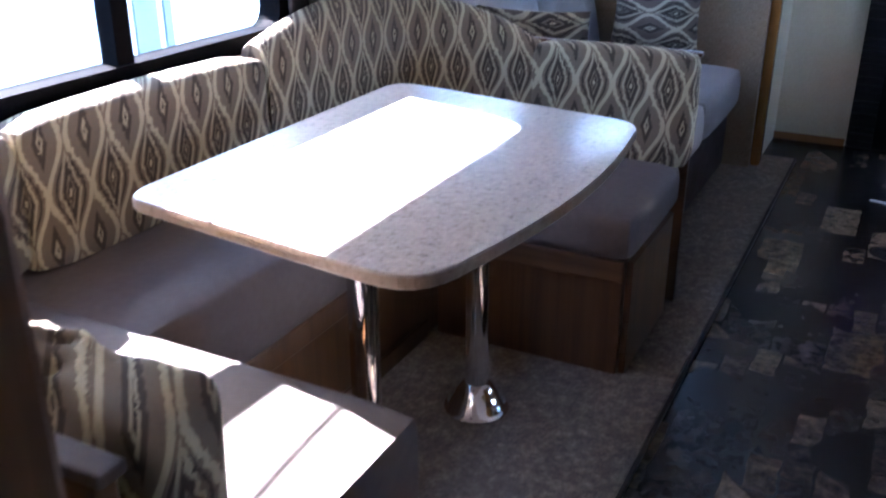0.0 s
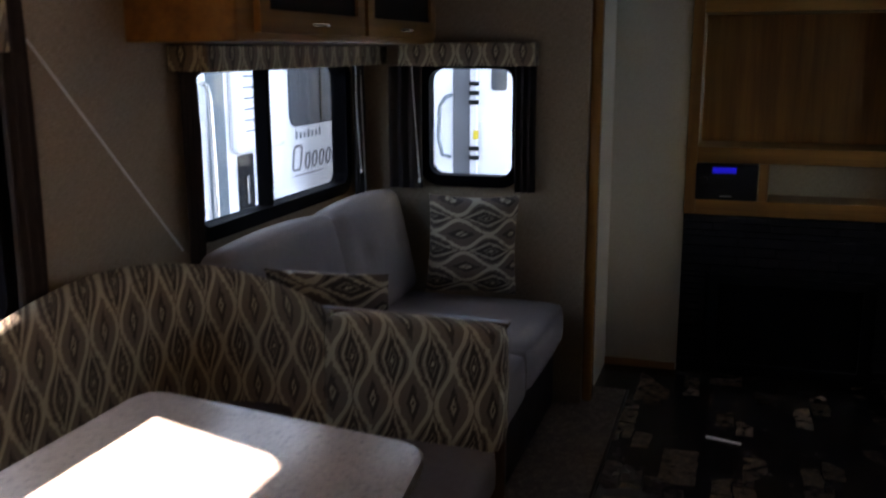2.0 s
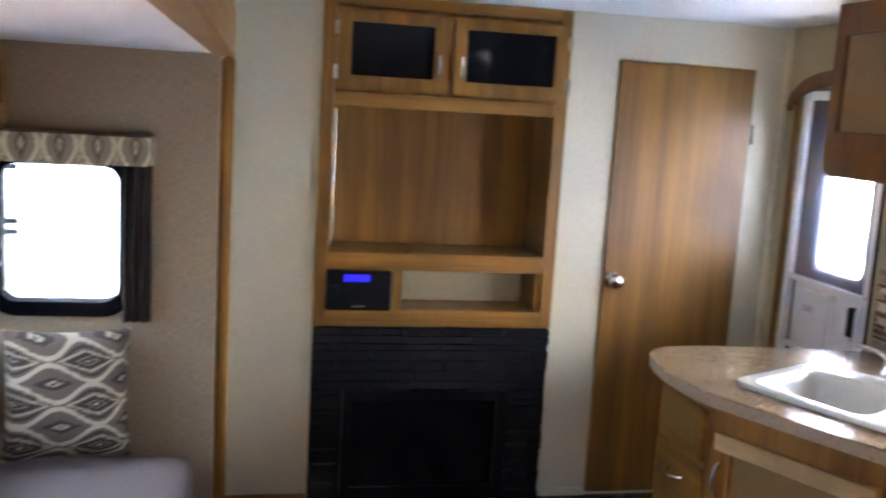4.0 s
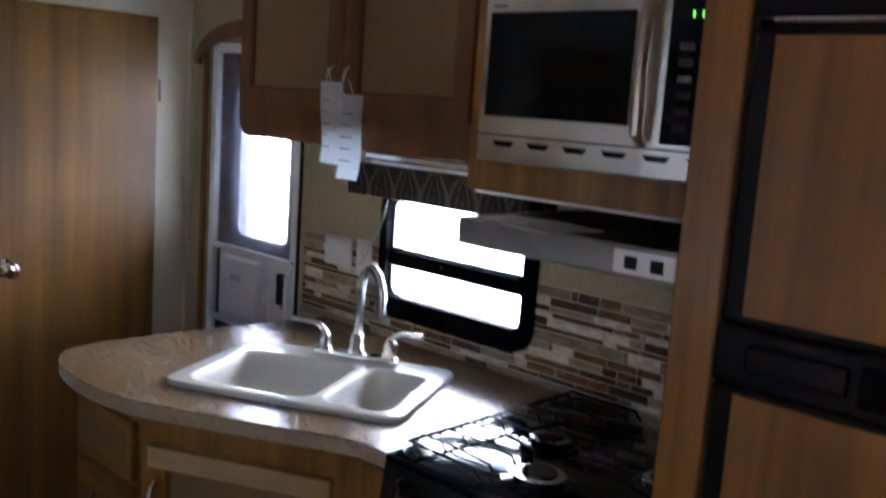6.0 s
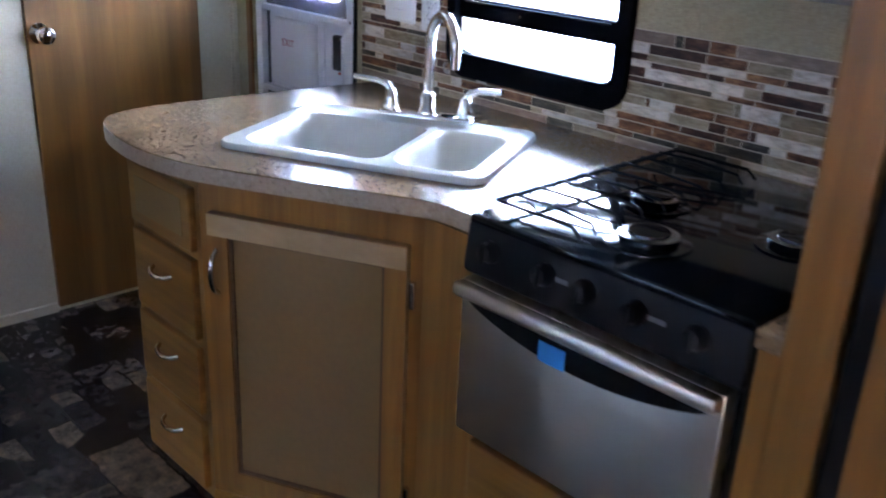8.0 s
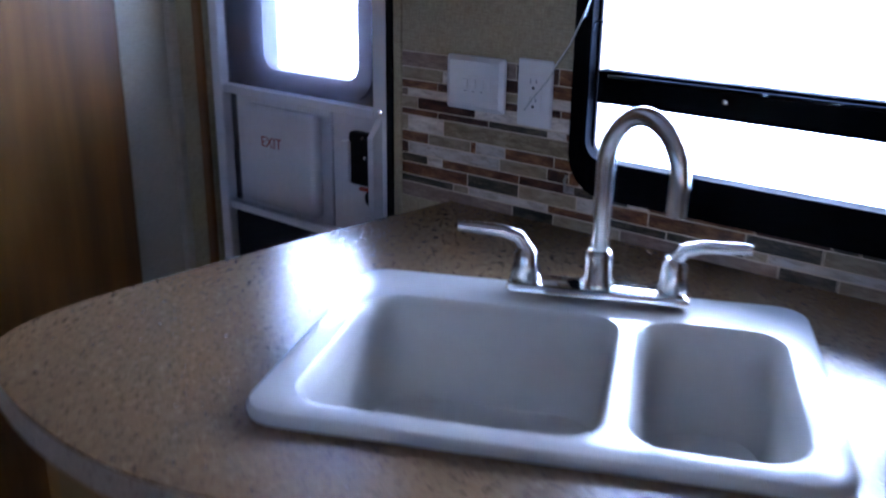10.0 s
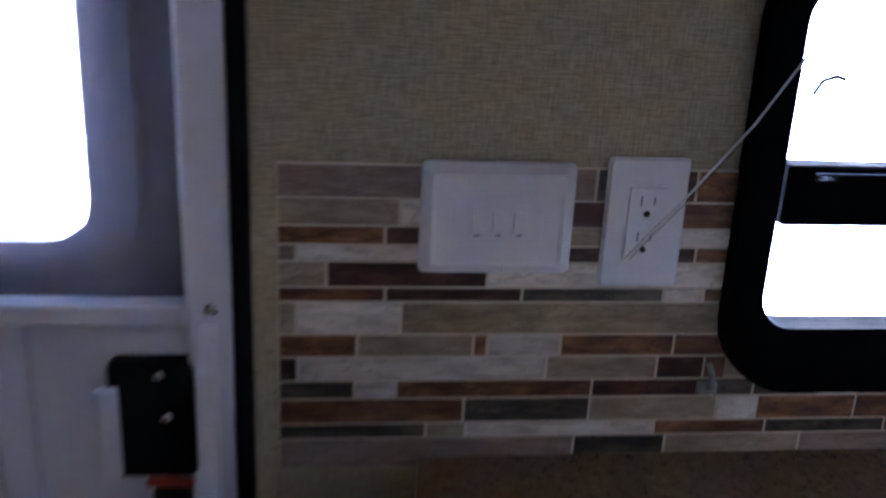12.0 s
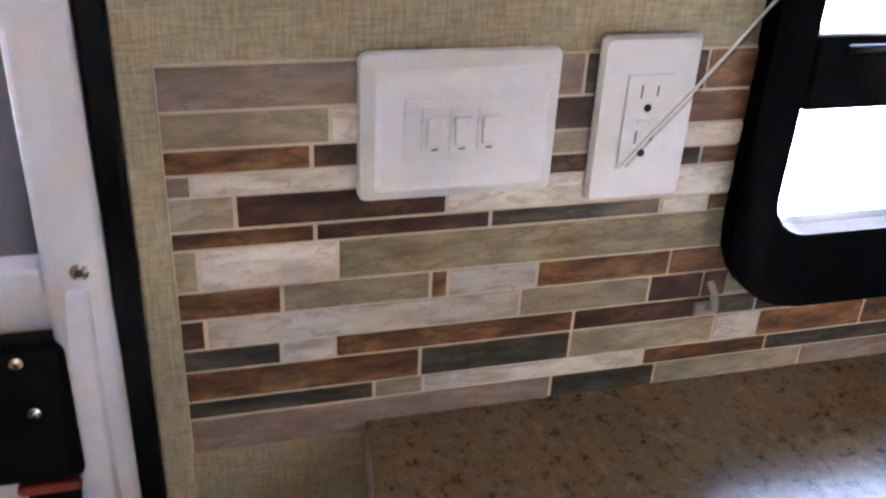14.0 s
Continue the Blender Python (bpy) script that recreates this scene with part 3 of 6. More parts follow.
SLIDE_X, SLIDE_Y0, SLIDE_Y1, CEIL_Z, MAIN_X = -3.265, -4.32, -0.59, 2.04, -2.28
K = axes((0, -1, 0), (0, 0, 1), (-1, 0, 0))                      # kitchen wall: u = -y
S = axes((0, 1, 0), (0, 0, 1), (1, 0, 0), (SLIDE_X, 0, 0))       # slide's outer wall: u = y
E = axes((1, 0, 0), (0, 0, 1), (0, -1, 0))                       # end wall: u = x
G = axes((1, 0, 0), (0, 0, 1), (0, -1, 0), (0, SLIDE_Y1, 0))     # slide's end wall: u = x

# ---- structure ----
structure("floor", box(-2.13, 0.0, -6.0, 0.0, -0.06, 0.0), FLOOR, "dark stone-print sheet vinyl floor")
structure("slide_floor", box(SLIDE_X, -2.135, SLIDE_Y0, -0.36, -0.06, 0.014, 0.005), CARPET, "speckled brown vinyl floor of the slide-out")
structure("floor_edge", box(-2.135, -2.124, SLIDE_Y0, -0.36, 0.0, 0.0155, 0.003), DARKVINYL, "dark brown edge strip of the slide-out floor")
structure("floor_side", box(MAIN_X - 0.05, -2.1302, -0.36, 0.0, -0.06, 0.0), FLOOR, "dark stone-print vinyl beside the slide-out")
structure("ceiling", box(MAIN_X, 0.0, -6.0, 0.0, CEIL_Z, CEIL_Z + 0.05), CEIL, "white ceiling panel")
structure("slide_ceiling", box(SLIDE_X, MAIN_X - 0.052, SLIDE_Y0, SLIDE_Y1, 1.755, 1.80), CEIL, "white ceiling of the slide-out")
DOORHOLE = (0.125, 0.715, 0.02, 1.79)
structure("wall_kitchen", wall(K, 0.0, 6.0, 0.0, CEIL_Z, 0.06, [DOORHOLE, (1.162, 1.726, 0.980, 1.338)]), WALL, "tan linen-textured kitchen side wall")
structure("wall_end", wall(E, MAIN_X, 0.0, 0.0, CEIL_Z, 0.05, [(-0.752, -0.150, 0.012, 1.862), (-1.93, -0.985, 0.03, 2.02)]), WALL_PALE, "pale end wall with the bedroom door")
structure("wall_back", box(MAIN_X, 0.0, -6.05, -6.0, 0, CEIL_Z), WALL_PALE, "pale back wall")
structure("wall_left_far", box(MAIN_X - 0.05, MAIN_X, -0.50, 0.0, 0.0, CEIL_Z), WALL_PALE, "pale side wall beside the slide-out")
structure("wall_left_near", box(MAIN_X - 0.05, MAIN_X, -6.0, -4.36, 0.0, CEIL_Z), WALL_PALE, "pale side wall")
structure("wall_left_top", box(MAIN_X - 0.05, MAIN_X, -4.36, -0.50, 1.90, CEIL_Z), WALL_PALE, "wall strip above the slide-out")
structure("trim_header", box(MAIN_X - 0.05, MAIN_X + 0.022, -4.36, -0.50, 1.752, 1.90, 0.006), OAK_Y, "wooden header beam over the slide-out")
structure("trim_post_far", box(MAIN_X - 0.020, MAIN_X + 0.022, -0.565, -0.502, 0.014, 1.751, 0.014), POSTWOOD, "glossy wooden corner post of the slide-out")
# Near post takes the darker oak copy, so its shade is in the colour.
structure("trim_post_near", box(MAIN_X - 0.05, MAIN_X + 0.020, -4.36, -4.285, 0.014, 1.751, 0.012), SHADE_OAK, "wooden corner post of the slide-out, darkened as shade")
HW, LW, SW = (-1.86, -0.77, 0.935, 1.40), (-4.02, -2.65, 0.875, 1.423), (-2.955, -2.60, 0.955, 1.39)
structure("wall_slide", wall(S, SLIDE_Y0, SLIDE_Y1, 0.0, 1.80, 0.05, [HW, LW]), WALL_SLIDE, "brown-tan linen-textured slide-out wall")
structure("wall_slide_end", wall(G, SLIDE_X - 0.05, MAIN_X - 0.0205, 0.0, 1.80, 0.05, [SW]), WALL_SLIDE, "brown-tan linen-textured end wall of the slide-out")
structure("wall_slide_near", box(SLIDE_X - 0.05, MAIN_X - 0.0505, SLIDE_Y0 - 0.05, SLIDE_Y0, 0.0, 1.80), WALL_SLIDE, "brown-tan end wall of the slide-out")
structure("baseboard", box(-0.955, -0.755, -0.012, 0.0, 0.0, 0.035, 0.002), WALL_PALE, "narrow base trim")
structure("baseboard", box(MAIN_X + 0.0, -1.955, -0.012, 0.0, 0.0, 0.035, 0.002), OAK_X, "narrow base trim")
structure("trim_corner", box(-0.022, 0.0, -0.022, 0.0, 0.0, CEIL_Z, 0.004), WALL_PALE, "corner trim strip")


def rr_window(name, m, hole, r, label, bars=(), face=0.016, lip=0.045, mullion=0.028, sill=0.0, side=0.0, deep=0.035, glass=None):
    """A black framed window with rounded corners, bars and panes, set in an opening."""
    a, b, c, d = hole
    cu, cv, w, h = (a + b) / 2, (c + d) / 2, b - a, d - c
    at = m @ Vector((cu, c, 0))
    ob = thing(name, at, label, "window", kind="structure")
    out, inn = shift(rounded(w + 2 * lip, h + 2 * lip, r + lip), cu, cv), shift(rounded(w - 0.004 + side, h - 0.004 - sill, r), cu - side / 2, cv + sill / 2)
    part("window_frame", ring(out, inn, 0.001, face, m), FRAME, ob, smooth=True)
    part("window_sleeve", ring(shift(rounded(w + 0.03, h + 0.03, r + 0.01), cu, cv), inn, -0.0515 if deep > 0.02 else -deep, 0.0005, m), FRAME, ob)
    for kind_, p, *top in bars:
        if kind_ == "v":
            part("mullion", box(p - mullion / 2, p + mullion / 2, c + 0.002, (top[0] if top else d - 0.002), -deep - 0.010, 0.006, 0.003, m), FRAME, ob)
        else:
            part("crossbar", box(a + 0.002, b - 0.002, p - mullion / 2, p + mullion / 2, -deep - 0.005, 0.010, 0.003, m), FRAME, ob)
    pane = part("pane", prism(shift(rounded(w - 0.002, h - 0.002, r), cu, cv), 0.001 - deep, 0.005 - deep, m), glass or GLASS_TINT, ob)
    pane.visible_shadow = False
    return ob


w1 = rr_window("window_1", S, LW, 0.045, "large black-framed slide-out window", [("h", 1.108), ("v", -3.20, 1.082)], mullion=0.050)
part("sash_bar", tube([(-3.285, y, z) for y, z in ((-3.98, 1.262), (-3.46, 1.230), (-3.24, 1.212), (-3.175, 1.198), (-3.148, 1.168), (-3.142, 1.130))], 0.0045, 8), BLACK, w1, "thin bent bar outside the glass", True)
rr_window("window_2", S, HW, 0.045, "black-framed sliding window above the sofa", [("v", -1.40)])
rr_window("window_3", G, SW, 0.05, "small black-framed window with rounded corners")
kw = rr_window("window_4", K, (1.178, 1.710, 0.996, 1.322), 0.032, "black-framed kitchen window with a crossbar", [("h", 1.141)], face=0.020, lip=0.040, mullion=0.054, sill=0.022, side=0.010, deep=0.012, glass=GLASS)
part("sash_frame", ring(shift(rounded(0.570, 0.360, 0.050), 1.4415, 1.157), shift(rounded(0.528, 0.326, 0.040), 1.4385, 1.1565), -0.006, -0.0005, K), FRAME, kw, "black inner sash", True)
part("latch_bar", box(1.2, 1.69, 1.155, 1.163, 0.010, 0.016, 0.002, K), GLOSS, kw)
part("screw", lathe([(0.004, 0), (0.004, 0.002), (0.002, 0.003)], (1.40, 1.141, 0.010), 10, K), NICKEL, kw)

# bedroom door
# Added backing, out of view: stops daylight leaking round the door leaf.
structure("wall_bedroom", box(-0.85, -0.05, 0.075, 0.10, -0.05, CEIL_Z), WALL_PALE, "unseen panel added behind the closed door against light leaks")
door = thing("door_1", (-0.451, 0, 0), "closed brown wood-grain bedroom door with chrome knob", "door", kind="structure")
part("door_leaf", box(-0.749, -0.153, -0.012, 0.022, 0.016, 1.859, 0.003), DOORWOOD, door)
knob_m = axes((1, 0, 0), (0, 0, 1), (0, -1, 0), (-0.712, -0.012, 0.958))
part("door_knob", lathe([(0.032, 0), (0.032, 0.004), (0.013, 0.009), (0.012, 0.032), (0.024, 0.040), (0.029, 0.052), (0.026, 0.064), (0.014, 0.070)], (0, 0, 0), 28, knob_m), CHROME, door, "round chrome knob", True)
part("hinge_pin", tube([(-0.146, -0.016, 0.25), (-0.146, -0.016, 0.33)], 0.005), NICKEL, door)
part("hinge_pin", tube([(-0.146, -0.016, 1.55), (-0.146, -0.016, 1.63)], 0.005), NICKEL, door)

# outer door with its inner screen door
ed = thing("door_2", (0.0, -0.41, 0), "outer door with bright window behind a white-framed screen door", "door", kind="structure")
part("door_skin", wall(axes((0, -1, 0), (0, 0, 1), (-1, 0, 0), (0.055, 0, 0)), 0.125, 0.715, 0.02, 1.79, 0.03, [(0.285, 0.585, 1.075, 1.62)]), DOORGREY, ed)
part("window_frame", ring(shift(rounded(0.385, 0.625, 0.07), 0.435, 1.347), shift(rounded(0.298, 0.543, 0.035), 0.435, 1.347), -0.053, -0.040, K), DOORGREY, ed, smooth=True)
part("door_pane", prism(shift(rounded(0.298, 0.543, 0.035), 0.435, 1.347), -0.075, -0.071, K), GLASS, ed).visible_shadow = False
part("screen_stile", box(0.150, 0.183, 0.03, 1.78, -0.022, 0.006, 0.004, K), ALU, ed, "white aluminium stile")
part("screen_stile", box(0.668, 0.707, 0.03, 1.78, -0.022, 0.006, 0.004, K), ALU, ed, "white aluminium stile")
for v0, v1 in ((1.745, 1.78), (1.015, 1.035), (0.735, 0.755), (0.03, 0.07)):
    part("screen_rail", box(0.184, 0.667, v0, v1, -0.021, 0.004, 0.003, K), ALU, ed, "white aluminium rail")
part("screen_mesh", box(0.184, 0.667, 1.036, 1.744, -0.016, -0.015, 0, K), SCREEN, ed, "grey insect screen")
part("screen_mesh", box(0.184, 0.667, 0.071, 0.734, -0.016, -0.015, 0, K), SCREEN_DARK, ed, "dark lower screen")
part("slider_panel", box(0.215, 0.530, 0.757, 1.013, -0.018, -0.010, 0.002, K), ALU, ed, "white sliding hand panel")
ex = part("exit_panel", box(0.270, 0.505, 0.772, 1.003, -0.010, 0.022, 0.012, K, seg=3), ALU, ed, "raised white exit panel")
part("slider_panel", box(0.531, 0.667, 0.757, 1.013, -0.020, -0.014, 0.002, K), ALU, ed, "white latch panel")
fl_m = axes((0, 0, 1), (-1, 0, 0), (0, -1, 0), (0, 0, 0))
part("slider_handle", prism([(0.745, 0.004), (1.020, 0.004), (1.018, 0.008), (0.985, 0.034), (0.76, 0.034), (0.745, 0.028)], 0.680, 0.694, fl_m, 0.002), ALU, ed, "white bent pull flange")
part("lock_tab", box(0.628, 0.670, 0.861, 0.869, 0.0, 0.010, 0.003, K), material("red_lock_tab", (0.42, 0.05, 0.02), 0.45), ed, "red lock tab")
word = bpy.data.curves.new("exit_lettering", "FONT")
word.body, word.size, word.extrude, word.align_x = "EXIT", 0.034, 0.0004, "LEFT"
word.materials.append(material("faded_red_ink", (0.42, 0.10, 0.09), 0.6))
let = new("exit_lettering", word)
let.parent = ex
let.matrix_local = Matrix.Translation(-ORIGIN[ex]) @ K @ pose(0.335, 0.914, 0.0226)
tagged(let, "faded red lettering")
la = part("latch", box(0.600, 0.674, 0.872, 0.984, -0.014, 0.012, 0.008, K, seg=3), BLACK, ed, "black door latch")
for u, v in ((0.645, 0.974), (0.650, 0.934)):
    part("latch_screw", lathe([(0.0045, 0), (0.0045, 0.0015), (0.002, 0.003)], (u, v, 0.012), 12, K), NICKEL, la)
part("latch_lever", box(0.592, 0.611, 0.878, 0.965, 0.0125, 0.022, 0.003, K), ALU, ed, "pale latch paddle")
part("latch_knob", lathe([(0.018, 0), (0.018, 0.008), (0.010, 0.014)], (0.648, 0.842, -0.014), 16, K), BLACK, ed, smooth=True)
for v in (1.033, 0.76):
    part("screw", lathe([(0.006, 0), (0.006, 0.002), (0.003, 0.0035)], (0.690, v, 0.006), 12, K), CHROME, ed)
structure("trim_door_seal", box(0.7075, 0.724, 0.0, 1.80, -0.03, 0.010, 0.003, K), RUBBER, "black door seal")
structure("trim_door", box(0.7245, 0.745, 0.0, CEIL_Z, 0.0002, 0.006, 0.002, K), WALL, "fabric-covered trim strip")
structure("trim_door_left", box(0.095, 0.124, 0.0, 1.80, 0.0002, 0.012, 0.003, K), OAK, "wooden door trim")
arch = [(0.06, 1.70)] + [(0.40 - 0.34 * math.cos(radians(a)), 1.72 + 0.14 * math.sin(radians(a))) for a in range(0, 181, 12)] + [(0.74, 1.70), (0.715, 1.70)]
arch += [(0.40 + 0.315 * math.cos(radians(a)), 1.70 + 0.10 * math.sin(radians(a))) for a in range(0, 181, 12)] + [(0.085, 1.70)]
structure("trim_door_arch", prism(arch, 0.0125, 0.030, K, 0.003), CHERRY, "arched wooden trim over the outer door")

# ---- dinette ----
def dinette_table():
    t = thing("dinette_table", (-2.55, -3.20, 0.014), "speckled grey-brown laminate dinette table with bowed edge, sunlit", "table")
    loop = []
    fl, fr, nr, nl = Vector((-2.872, -2.690)), Vector((-2.222, -2.790)), Vector((-2.265, -3.705)), Vector((-2.872, -3.625))
    def corner(p, a, b, r):
        da, db = (a - p).normalized(), (b - p).normalized()
        s, e = p + da * r, p + db * r
        return [tuple((1 - k) ** 2 * s + 2 * k * (1 - k) * p + k * k * e) for k in (0, 0.17, 0.33, 0.5, 0.67, 0.83, 1)]
    bow = [tuple(nr.lerp(fr, k / 10) + Vector((0.052 * math.sin(math.pi * k / 10), 0))) for k in range(1, 10)]
    loop = corner(nl, fl, nr, 0.05) + corner(nr, nl, Vector(bow[0]), 0.09) + bow[1:-1] + corner(fr, Vector(bow[-1]), fl, 0.06) + corner(fl, fr, nl, 0.06)
    part("tabletop", prism(loop, 0.752, 0.775, None, 0.004), TABLETOP, t, smooth=True)
    mid = Vector((sum(p[0] for p in loop) / len(loop), sum(p[1] for p in loop) / len(loop)))
    rim = [(mid.x + (x - mid.x) * 1.004, mid.y + (y - mid.y) * 1.004) for x, y in loop]
    part("edge_band", band(rim + rim[:1], 0.7545, 0.7705, 0.0015), EDGING, t, "pale laminate edge band")
    for x, y in ((-2.555, -2.875), (-2.555, -3.385)):
        leg = part("leg", lathe([(0.029, 0.05), (0.029, 0.737)], (x, y, 0.014), 28), CHROME, t, "chrome pedestal tube", True)
        part("leg_base", lathe([(0.082, 0), (0.082, 0.006), (0.070, 0.012), (0.048, 0.060), (0.034, 0.075), (0.030, 0.078)], (x, y, 0.014), 32), CHROME, leg, "flared chrome floor flange", True)
        part("leg_socket", lathe([(0.030, 0.69), (0.075, 0.730), (0.075, 0.7375)], (x, y, 0.014), 24), NICKEL, leg)


def bench(name, x0, x1, y0, y1, face, label):
    """A dinette bench: wooden box with a rail under a cushion."""
    b = thing(name, ((x0 + x1) / 2, (y0 + y1) / 2, 0.014), label, "bench")
    # Bench wood carries the shade under the table in its colour.
    part("bench_box", box(x0, x1, y0, y1, 0.014, 0.3405, 0.003), SHADE_OAK, b)
    return b


dinette_table()
far = bench("dinette_bench", -2.825, -2.290, -2.565, -2.14, "y", "wooden dinette bench base with a moulded rail")
part("rail", box(-2.822, -2.285, -2.585, -2.566, 0.29, 0.352, 0.006), SHADE_OAK_X, far)
part("end_panel", box(-2.289, -2.270, -2.55, -2.14, 0.014, 0.34, 0.004), SHADE_OAK, far)
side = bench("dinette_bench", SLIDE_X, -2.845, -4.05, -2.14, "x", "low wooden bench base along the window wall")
part("rail", box(-2.8445, -2.830, -3.675, -2.60, 0.28, 0.340, 0.005), SHADE_OAK, side)
part("kick_board", box(-2.8445, -2.836, -3.675, -2.60, 0.0145, 0.07, 0.003), SHADE_OAK, side)
near = bench("dinette_bench", -2.835, -2.315, -4.04, -3.710, "y", "wooden dinette bench base")
part("rail", box(-2.83, -2.310, -3.709, -3.693, 0.28, 0.342, 0.006), SHADE_OAK_X, near)


def seat(name, x0, x1, y0, y1, z0, z1, label):
    c = part(name, cushion(x0, x1, y0, y1, z0, z1, 0.035, 0.008, cuts=10), VELOUR, None, label, True)
    tagged(c, category="cushion", group="dinette seat cushions")
    return c


seat("seat_cushion", -2.812, -2.265, -2.605, -2.10, 0.352, 0.485, "dark taupe velour dinette seat cushion")
seat("seat_cushion", SLIDE_X + 0.01, -2.815, -3.675, -2.10, 0.341, 0.545, "dark taupe velour seat cushion below the window")
seat("seat_cushion", SLIDE_X + 0.01, -2.266, -4.045, -3.678, 0.343, 0.565, "dark taupe velour seat cushion, partly sunlit")


def back(name, bm, label, group="ikat back cushions"):
    c = part(name, bm, IKAT, None, label, True)
    return tagged(c, category="cushion", group=group)


def arched(u0, u1, v0, profile, w0, w1, m, n=36):
    """An upright back cushion whose top follows a profile."""
    loop = [(u0, v0), (u1, v0)] + [(u1 + (u0 - u1) * k / n, profile(1 - k / n)) for k in range(n + 1)]
    return prism(loop, w0, w1, m, 0.022, seg=4)


back("back_cushion", cushion(SLIDE_X + 0.012, -3.135, -3.60, -2.86, 0.547, 0.845, 0.035, 0.012), "ikat patterned back cushion below the window")
back("back_cushion", cushion(SLIDE_X + 0.012, -3.135, -4.02, -3.605, 0.567, 0.845, 0.035, 0.012), "ikat patterned corner back cushion")


def creased(bm):
    """Slack wrinkles across the top of a stuffed cushion."""
    for v in bm.verts:
        k = max(0.0, min(1.0, (v.co.z - 0.70) / 0.10))
        a = v.co.x * 62 + v.co.y * 55 + 2.2 * math.sin(v.co.x * 23 + v.co.y * 9)
        v.co.z += k * (0.009 * math.sin(a) + 0.004 * math.sin(a * 2.3 + 1.0))
        v.co.y += 0.006 * math.sin(a * 0.7 + v.co.z * 18)
    return bm


def corner_cushion():
    """The bent corner back with its swelling top, between the window wall and the far bench."""
    line = chaikin([(-3.150, -2.850), (-3.150, -2.60), (-3.150, -2.42), (-3.115, -2.27), (-3.03, -2.18), (-2.90, -2.145), (-2.725, -2.145)], 3)
    run = [0.0]
    for (a, b_), (c, d_) in zip(line, line[1:]):
        run.append(run[-1] + math.hypot(c - a, d_ - b_))
    own = bmesh.new()
    rows = []
    for k, (x, y) in enumerate(line):
        s_ = run[k] / run[-1]
        x0, y0 = line[max(k - 1, 0)]
        x1, y1 = line[min(k + 1, len(line) - 1)]
        way = Vector((x1 - x0, y1 - y0)).normalized()
        n = Vector((way.y, -way.x))
        tz = 0.865 + 0.075 * math.sin(math.pi * min(1.0, s_ * 1.02)) ** 0.8 - 0.075 * s_ ** 3
        end = min(1.0, 14 * s_, 14 * (1 - s_))
        prof = ((0.0, 0.474), (0.010 * end, 0.56), (0.012 * end, 0.68), (0.006 * end, tz - 0.05), (-0.012, tz - 0.016), (-0.035, tz - 0.003), (-0.055, tz), (-0.074, tz - 0.012), (-0.083, tz - 0.04), (-0.083, 0.474))
        rows.append([own.verts.new((x + n.x * w, y + n.y * w, z)) for w, z in prof])
    for p, q in zip(rows, rows[1:]):
        for k in range(len(p)):
            own.faces.new((p[k - 1], p[k], q[k], q[k - 1]))
    own.faces.new(rows[0][::-1])
    own.faces.new(rows[-1])
    return own


back("back_cushion", corner_cushion(), "arched ikat patterned corner back cushion")
back("back_cushion", cushion(-2.722, -2.250, -2.165, -2.065, 0.472, 0.795, 0.028, 0.008), "ikat patterned bolster back cushion with piped edge")
back("back_cushion", creased(cushion(-3.12, -2.295, -4.188, -4.050, 0.445, 0.822, 0.045, 0.016, cuts=26)), "creased ikat patterned bolster cushion")
# Divider panels use the oak copy with shade coloured in.
dp = thing("divider_panel", (-2.6, -2.0, 0.014), "wooden panel between dinette and sofa, darkened as shade", "panel")
part("panel_board", box(-2.95, -2.262, -2.058, -2.035, 0.014, 0.775, 0.004), SHADE_OAK, dp)
part("panel_cap", box(-2.955, -2.255, -2.062, -2.030, 0.7755, 0.788, 0.004), SHADE_OAK_X, dp)
np_ = thing("divider_panel", (-2.6, -4.25, 0.014), "wooden end panel behind the dinette bench, darkened as shade", "panel")
part("panel_board", box(-3.24, -2.292, -4.238, -4.212, 0.014, 0.798, 0.004), SHADE_OAK, np_)
part("panel_cap", box(-3.245, -2.284, -4.240, -4.206, 0.7985, 0.815, 0.004), VELOUR, np_)

# ---- sofa ----
sofa = thing("sofa", (-2.8, -1.3, 0.014), "grey upholstered sofa with buttoned back cushions", "sofa")
part("sofa_base", box(-3.20, -2.40, -1.98, -0.66, 0.03, 0.30, 0.02), DARKVINYL, sofa)
part("seat", cushion(-3.10, -2.36, -1.99, -1.325, 0.30, 0.475, 0.045, 0.012), SOFA, sofa, smooth=True)
part("seat", cushion(-3.10, -2.36, -1.320, -0.65, 0.30, 0.475, 0.045, 0.012), SOFA, sofa, smooth=True)
for y0, y1, tilt in ((-1.99, -1.28, 0), (-1.275, -0.64, 0)):
    mb = axes((0, 1, 0), (-0.22, 0, 0.975), (0.975, 0, 0.22), (-3.10, (y0 + y1) / 2, 0.68))
    part("backrest", cushion(-(y1 - y0) / 2, (y1 - y0) / 2, -0.215, 0.215, -0.075, 0.075, 0.05, 0.02, mb, 16, ((-0.17, 0.02), (0.17, 0.02))), SOFA, sofa, smooth=True)
for x, y in ((-3.15, -1.93), (-3.15, -0.71), (-2.45, -1.93), (-2.45, -0.71)):
    part("foot", lathe([(0.02, 0), (0.025, 0.018)], (x, y, 0.014), 12), BLACK, sofa)


